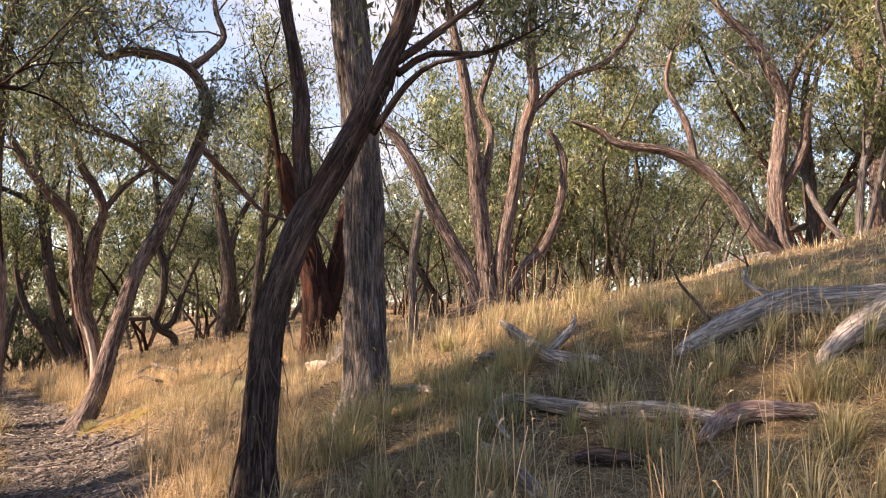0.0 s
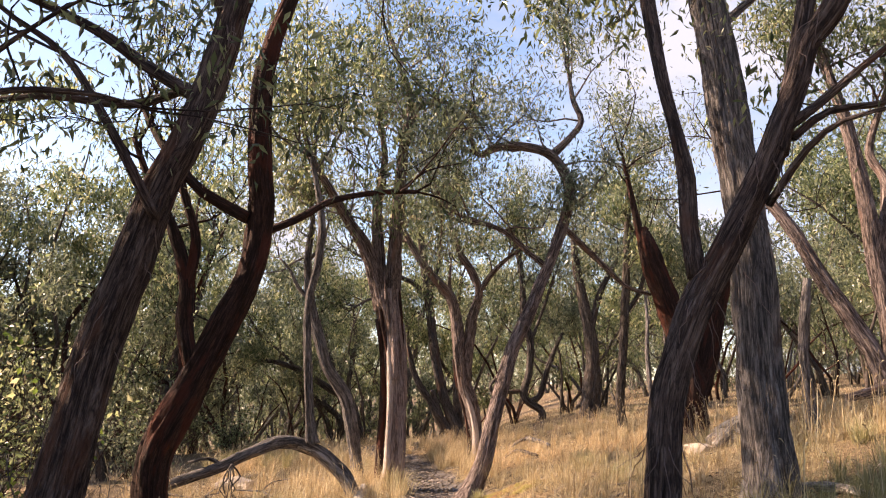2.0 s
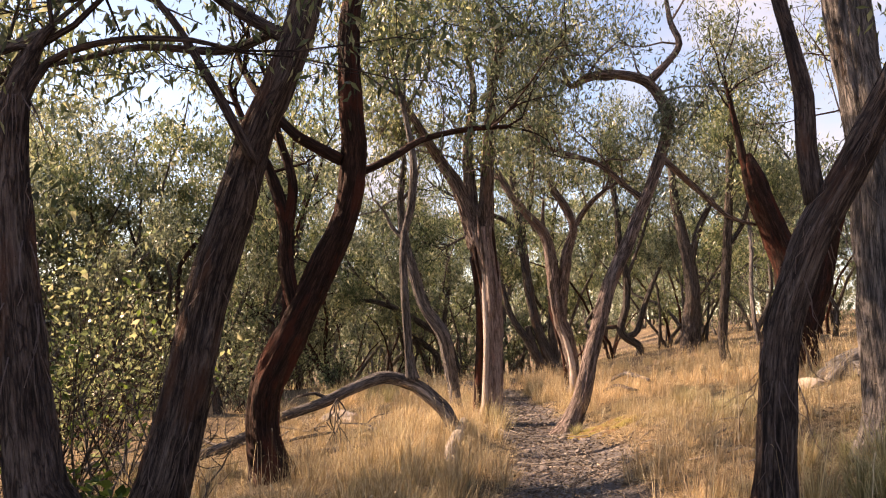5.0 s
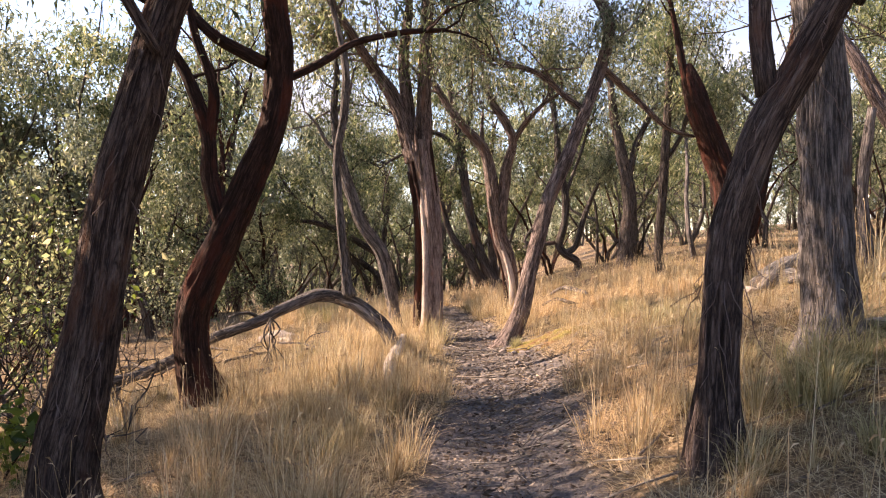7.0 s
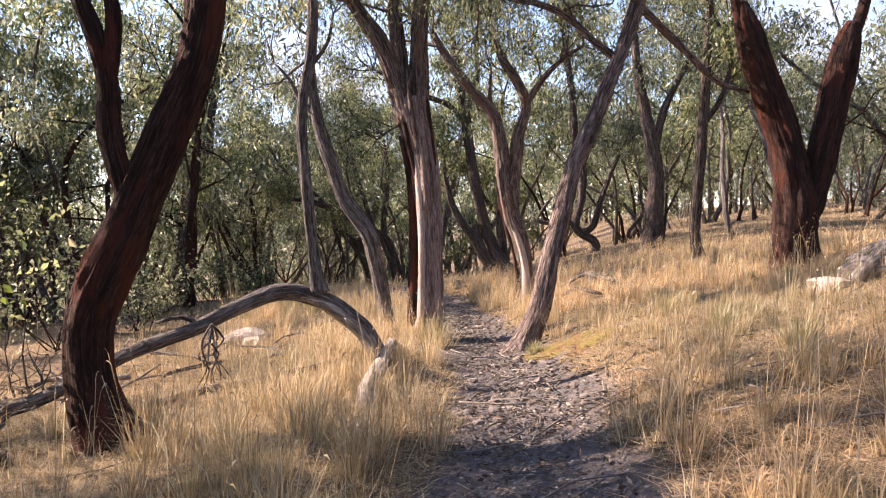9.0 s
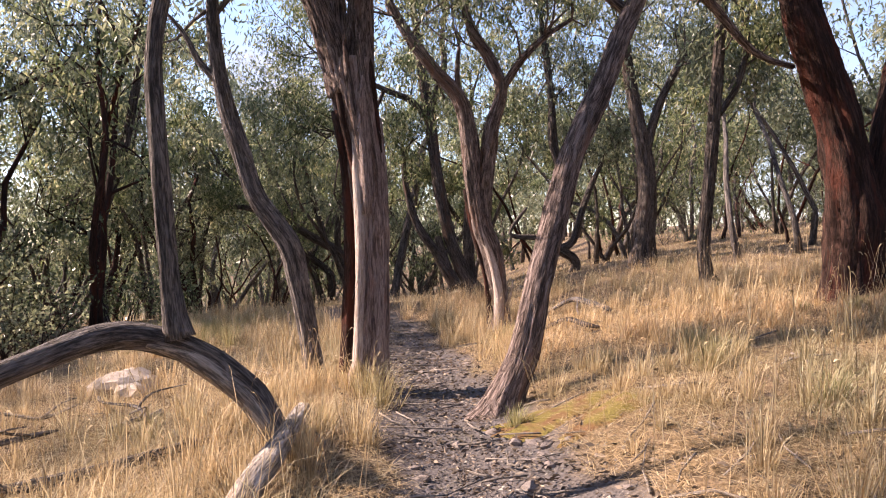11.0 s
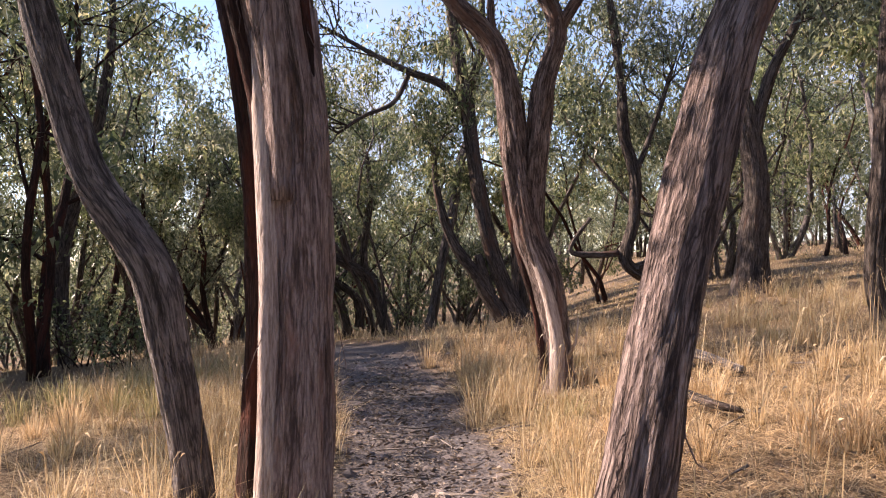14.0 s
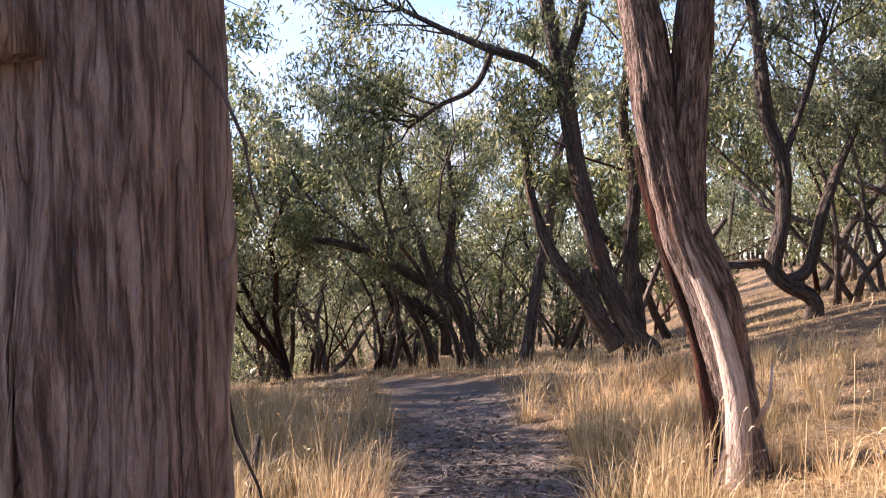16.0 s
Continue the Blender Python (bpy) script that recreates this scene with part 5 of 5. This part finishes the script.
# ---- litter and sticks ----
def litter():
    rng = np.random.default_rng(21)
    n = 22000
    i = rng.integers(0, len(PATH) - 6, n)
    p = np.array(PATH)
    u = rng.random((n, 1))
    c = p[i] * (1 - u) + p[i + 1] * u + rng.normal(size=(n, 2)) * np.where(rng.random((n, 1)) < 0.6, 0.45, 1.7)
    z = height(c[:, 0], c[:, 1]) + rng.uniform(0.008, 0.03, n)
    way = np.column_stack([rng.normal(size=n), rng.normal(size=n), rng.normal(size=n) * 0.22])
    way /= np.linalg.norm(way, axis=1, keepdims=True)
    size = rng.uniform(0.02, 0.07, n)
    me = leaf_mesh("leaf_litter", np.column_stack([c, z]), way, size, size * rng.uniform(0.1, 0.22, n), LITTER, rng)
    tagged(new("leaf_litter", me), "dead brown gum leaves strewn over the footpath", "leaf litter", kind="stuff")
    heap = Heap()
    for _ in range(420):
        k = rng.integers(0, len(PATH) - 6)
        x, y = p[k] + (p[k + 1] - p[k]) * rng.random() + rng.normal(size=2) * (0.5 if rng.random() < 0.3 else 2.2)
        a, l = rng.uniform(0, 6.3), rng.uniform(0.15, 0.6)
        pts = []
        for t in (-0.5, 0.0, 0.5):
            q = (x + math.cos(a) * l * t + rng.normal() * 0.02, y + math.sin(a) * l * t + rng.normal() * 0.02)
            pts.append((*q, ground_at(*q) + 0.02 + rng.uniform(0, 0.03), rng.uniform(0.003, 0.009)))
        heap.add(pts, 5, 0.2)
    tagged(new("fallen_twigs", heap.mesh("fallen_twigs", W)), "small grey twigs strewn over grass and path", "twigs", kind="stuff")


litter()


# ---- grass ----
def blades(name, label, x, y, h, lean, wide, green, rng, category="grass"):
    """Bent blades, each of three joined lengths, at the places given."""
    n = len(x)
    a = rng.uniform(0, 2 * math.pi, n) if not isinstance(lean, tuple) else lean[1]
    lean = lean if not isinstance(lean, tuple) else lean[0]
    dx, dy = np.cos(a) * lean * h + 0.1 * h, np.sin(a) * lean * h - 0.04 * h
    b = a + math.pi / 2 + rng.normal(size=n) * 0.6
    w = wide * rng.uniform(0.5, 1.2, n)
    wx, wy = np.cos(b) * w, np.sin(b) * w
    z = height(x, y) - 0.02
    P = lambda ax, ay, az: np.stack([ax, ay, az], -1)
    top = h * np.clip(1 - 0.35 * lean, 0.12, 1)
    v = np.stack([P(x - wx, y - wy, z), P(x + wx, y + wy, z), P(x + dx * 0.36 + wx * 0.75, y + dy * 0.36 + wy * 0.75, z + np.minimum(h * 0.6, top * 0.8)),
                  P(x + dx * 0.36 - wx * 0.75, y + dy * 0.36 - wy * 0.75, z + np.minimum(h * 0.6, top * 0.8)), P(x + dx, y + dy, z + top)], 1).reshape(-1, 3)
    i = np.arange(n)[:, None] * 5
    me = mesh_of(name, v, [i + np.array([[0, 1, 2, 3]]), i + np.array([[3, 2, 4]])], GRASS, False, [("green", "FLOAT", np.repeat(green, 5))])
    return tagged(new(name, me), label, category, kind="stuff")


def greenness(x, y, rng):
    e, s = 0.88 * x + 0.47 * y, -0.47 * x + 0.88 * y
    g = 0.4 * rough(x, y, 0.8) - 0.2 + np.where((s < 7) & (e > 0.5), np.clip(0.4 * (e - 0.5), 0, 0.75) * np.clip((7 - s) / 2, 0, 1), 0)
    return np.clip(g + rng.normal(size=len(x)) * 0.15, 0, 0.85)


def spread(rng, n, e_range, s_range, skip=None, floor=0.12):
    e, s = rng.uniform(*e_range, n * 3), rng.uniform(*s_range, n * 3)
    x, y = 0.88 * e - 0.47 * s, 0.47 * e + 0.88 * s
    clump = 0.5 + 0.5 * rough(x, y, 2.7) + 0.35 * rough(x, y, 7.3)
    keep = (away(x, y) > PATH_HALF + 0.1 + 0.16 * rough(x, y, 2.2)) & (rng.random(n * 3) < np.clip(clump, floor, 1))
    keep &= (e > np.where(s > 17, -5.5, -2.4) + 0.5 * rough(x, y, 0.7)) | (e < -14) | (rng.random(n * 3) < 0.3)
    if skip:
        (a0, a1), (b0, b1) = skip
        keep &= ~((e > a0) & (e < a1) & (s > b0) & (s < b1))
    return [q[keep][:n] for q in (x, y, clump)]


def meadow(label, n, e_range, s_range, tall, wide, seed, skip=None):
    rng = np.random.default_rng(seed)
    x, y, clump = spread(rng, n, e_range, s_range, skip)
    n = len(x)
    near = np.clip((away(x, y) - PATH_HALF) / 0.5, 0.3, 1)
    e, s = 0.88 * x + 0.47 * y, -0.47 * x + 0.88 * y
    short = np.where(e > 0.9, np.where(s > 6, 0.5, 0.62), 1.0)
    h = short * tall * rng.uniform(0.35, 1.25, n) * (0.5 + 0.6 * np.clip(clump, 0, 1)) * (0.75 + 0.45 * rough(x, y, 0.9)) * near
    blades("grass", label, x, y, h, rng.uniform(0.2, 1.8, n) ** 1.3, wide, greenness(x, y, rng), rng)


def tussocks(n, seed):
    """Arching clumps of long grass."""
    rng = np.random.default_rng(seed)
    x, y, clump = spread(rng, n, (-4.5, 5.5), (-1, 20), None, 0.3)
    per = 55
    size = rng.uniform(0.5, 1.25, len(x)) * np.where(0.88 * x + 0.47 * y > 0.9, 0.62, 1.0)
    a = rng.uniform(0, 2 * math.pi, (len(x), per))
    r = np.abs(rng.normal(size=(len(x), per))) * 0.06 * size[:, None]
    g = np.repeat(greenness(x, y, rng) * 1.2, per)
    bx, by = (x[:, None] + np.cos(a) * r).ravel(), (y[:, None] + np.sin(a) * r).ravel()
    m = len(bx)
    h = np.repeat(size, per) * rng.uniform(0.25, 0.62, m)
    blades("grass", "arching tussocks of long straw-coloured grass", bx, by, h, (rng.uniform(0.1, 0.95, m), a.ravel() + rng.normal(size=m) * 0.3), 0.0028, np.clip(g, 0, 0.85), rng)


def seed_heads(n, seed):
    """Tall thin stalks with a drooping plume."""
    rng = np.random.default_rng(seed)
    x, y, clump = spread(rng, n, (-3.5, 4.5), (-0.5, 17), None, 0.3)
    n = len(x)
    h, a = rng.uniform(0.35, 0.7, n), rng.uniform(0, 2 * math.pi, n)
    z, lean = height(x, y), rng.uniform(0.08, 0.35, n)
    tx, ty, tz = x + np.cos(a) * lean * h, y + np.sin(a) * lean * h, z + h
    ox, oy = -np.sin(a) * 0.0016, np.cos(a) * 0.0016
    P = lambda ax, ay, az: np.stack([ax, ay, az], -1)
    px, py, pz = tx + np.cos(a) * 0.035, ty + np.sin(a) * 0.035, tz + 0.025
    v = np.stack([P(x - ox, y - oy, z), P(x + ox, y + oy, z), P(tx + ox, ty + oy, tz), P(tx - ox, ty - oy, tz),
                  P(tx, ty, tz - 0.005), P((tx + px) / 2 + ox * 2.2, (ty + py) / 2 + oy * 2.2, (tz + pz) / 2 + 0.012), P(px, py, pz), P((tx + px) / 2 - ox * 2.2, (ty + py) / 2 - oy * 2.2, (tz + pz) / 2 + 0.004)], 1).reshape(-1, 3)
    i = np.arange(n)[:, None] * 8
    me = mesh_of("seed_heads", v, np.concatenate([i + np.array([[0, 1, 2, 3]]), i + np.array([[4, 5, 6, 7]])]), GRASS, False, [("green", "FLOAT", np.zeros(n * 8))])
    tagged(new("seed_heads", me), "tall dry grass stalks with pale seed heads", "grass", kind="stuff")


meadow("long dry golden grass beside the footpath", 170000, (-5, 6), (-1, 19), 0.34, 0.0019, 1)
meadow("dry golden grass between the trees", 62000, (-16, 18), (-4, 42), 0.42, 0.007, 2, ((-5, 6), (-1, 19)))
meadow("dry golden grass on the rising slope", 45000, (6, 17), (-1, 20), 0.34, 0.005, 6)
meadow("pale dry grass far off in the woodland", 30000, (-50, 50), (-10, 90), 0.5, 0.02, 3, ((-16, 18), (-4, 42)))


def straw_mat(n, seed):
    """Short straw pressed flat between the tufts."""
    rng = np.random.default_rng(seed)
    e, s = rng.uniform(-4.5, 5.5, n), rng.uniform(0, 17, n)
    x, y = 0.88 * e - 0.47 * s, 0.47 * e + 0.88 * s
    keep = away(x, y) > PATH_HALF + 0.02 + 0.16 * rough(x, y, 2.2)
    x, y = x[keep], y[keep]
    n = len(x)
    a, l, w = rng.uniform(0, 2 * math.pi, n), rng.uniform(0.06, 0.26, n), rng.uniform(0.0012, 0.0032, n)
    z = height(x, y) + rng.uniform(0.0, 0.035, n)
    rise = rng.uniform(0.0, 0.5, n) ** 2
    P = lambda ax, ay, az: np.stack([ax, ay, az], -1)
    ox, oy = -np.sin(a) * w, np.cos(a) * w
    v = np.stack([P(x - ox, y - oy, z), P(x + ox, y + oy, z), P(x + np.cos(a) * l, y + np.sin(a) * l, z + rise * l + 0.005)], 1).reshape(-1, 3)
    me = mesh_of("straw", v, np.arange(3 * n).reshape(n, 3), GRASS, False, [("green", "FLOAT", np.repeat(greenness(x, y, rng) * 0.5, 3))])
    tagged(new("straw", me), "flattened dead straw covering the ground", "straw", kind="stuff")


def tussock_at(x, y, size, green, seed, label):
    rng = np.random.default_rng(seed)
    m = 150
    a = rng.uniform(0, 2 * math.pi, m)
    r = np.abs(rng.normal(size=m)) * 0.07 * size
    ob = blades("grass_tussock", label, x + np.cos(a) * r, y + np.sin(a) * r, size * rng.uniform(0.25, 0.5, m), (rng.uniform(0.1, 1.0, m), a), 0.003, np.full(m, green), rng, "grass tussock")
    del ob["kind"]


straw_mat(270000, 11)
tussock_at(-3.45, 10.95, 0.8, 0.7, 1, "dark green tussock in the sunlit straw")
tussock_at(-5.9, 9.85, 1.1, 0.45, 2, "green grass tussock at the foot of a trunk")
tussock_at(-6.2, 10.05, 1.15, 0.4, 3, "green grass tussock at the foot of a trunk")
tussock_at(-4.5, 9.5, 0.5, 0.8, 4, "mossy green tuft beside the footpath")
tussock_at(-6.1, 13.2, 0.7, 0.5, 5, "yellow-green grass tussock beside the footpath")
tussock_at(-0.9, 4.6, 0.9, 0.3, 6, "straw-coloured tussock between the two trunks")
tussock_at(-0.6, 4.9, 0.9, 0.4, 7, "straw-coloured tussock between the two trunks")
rt = np.random.default_rng(41)
for k in range(16):
    e, s = rt.uniform(1.1, 4.0), rt.uniform(5.5, 14)
    tussock_at(0.88 * e - 0.47 * s, 0.47 * e + 0.88 * s, rt.uniform(0.45, 0.8), rt.uniform(0.2, 0.75), 50 + k, "bushy tussock of half-dry grass on the slope")
for k in range(22):
    e, s = rt.uniform(1.0, 4.2), rt.uniform(1.6, 5.2)
    tussock_at(0.88 * e - 0.47 * s, 0.47 * e + 0.88 * s, rt.uniform(0.45, 0.85), rt.uniform(0.35, 0.8), 80 + k, "green tussock of rank grass in the shade")
for k in range(26):
    s = rt.uniform(5.0, 13.0)
    e = rt.uniform(-1.9, -0.7)
    tussock_at(0.88 * e - 0.47 * s, 0.47 * e + 0.88 * s, rt.uniform(0.7, 1.0), rt.uniform(0.0, 0.2), 110 + k, "drooping golden tussock on the edge of the footpath")
for k in range(30):
    e, s = rt.uniform(-5.2, -1.9), rt.uniform(14.5, 22.0)
    x, y = 0.88 * e - 0.47 * s, 0.47 * e + 0.88 * s
    if away(np.array(x), np.array(y)) > 0.75:
        tussock_at(x, y, rt.uniform(0.75, 1.1), rt.uniform(0.0, 0.15), 150 + k, "drooping golden tussock on the edge of the footpath")
for k in range(14):
    tussock_at(-11.0 + rt.normal() * 0.45, 12.9 + rt.normal() * 0.6, rt.uniform(0.9, 1.3), rt.uniform(0.6, 0.85), 190 + k, "tall green sedge tussock on the lower slope")
tussocks(1200, 4)
seed_heads(2000, 5)


# ---- stones of the footpath ----
def path_stones():
    rng = np.random.default_rng(31)
    kinds = [stone_mesh("stone", rng, STONE) for _ in range(6)]
    p = np.array(PATH)
    ground = bpy.data.objects["ground"]
    for k in range(290):
        i = rng.integers(5, 11)
        u = rng.random()
        x, y = p[i] * (1 - u) + p[i + 1] * u + rng.normal(size=2) * 0.32
        r = abs(rng.normal()) * 0.016 + (0.026 if k % 9 == 0 else 0.014)
        ob = new("stone", kinds[k % 6])
        ob.parent = ground
        ob.matrix_basis = pose(x, y, ground_at(x, y) + r * 0.15, rng.uniform(-15, 15), rng.uniform(-15, 15), rng.uniform(0, 360)) @ Matrix.Diagonal((r * 1.4, r, r, 1))
    n = 26000
    i = rng.integers(0, len(PATH) - 5, n)
    u = rng.random((n, 1))
    c = p[i] * (1 - u) + p[i + 1] * u + rng.normal(size=(n, 2)) * 0.34
    r = 0.005 + 0.017 * rng.random(n) ** 1.6
    base = np.array([(1, 0, 0), (0, 1, 0), (-1, 0, 0), (0, -1, 0), (0, 0, 0.45)], float)
    j = 1 + rng.uniform(-0.35, 0.35, (n, 5, 3))
    a = rng.uniform(0, 6.3, n)
    ca, sa = np.cos(a)[:, None], np.sin(a)[:, None]
    q = base[None] * j * r[:, None, None]
    v = np.stack([q[..., 0] * ca - q[..., 1] * sa + c[:, :1], q[..., 0] * sa + q[..., 1] * ca + c[:, 1:], q[..., 2] + (height(c[:, 0], c[:, 1]) - 0.002)[:, None]], -1).reshape(-1, 3)
    f = (np.arange(n)[:, None, None] * 5 + np.array([[0, 1, 4], [1, 2, 4], [2, 3, 4], [3, 0, 4]])[None]).reshape(-1, 3)
    tagged(new("gravel", mesh_of("gravel", v, f, CHIPS, False)), "loose grey-brown gravel of the worn footpath", "gravel", kind="stuff")


path_stones()
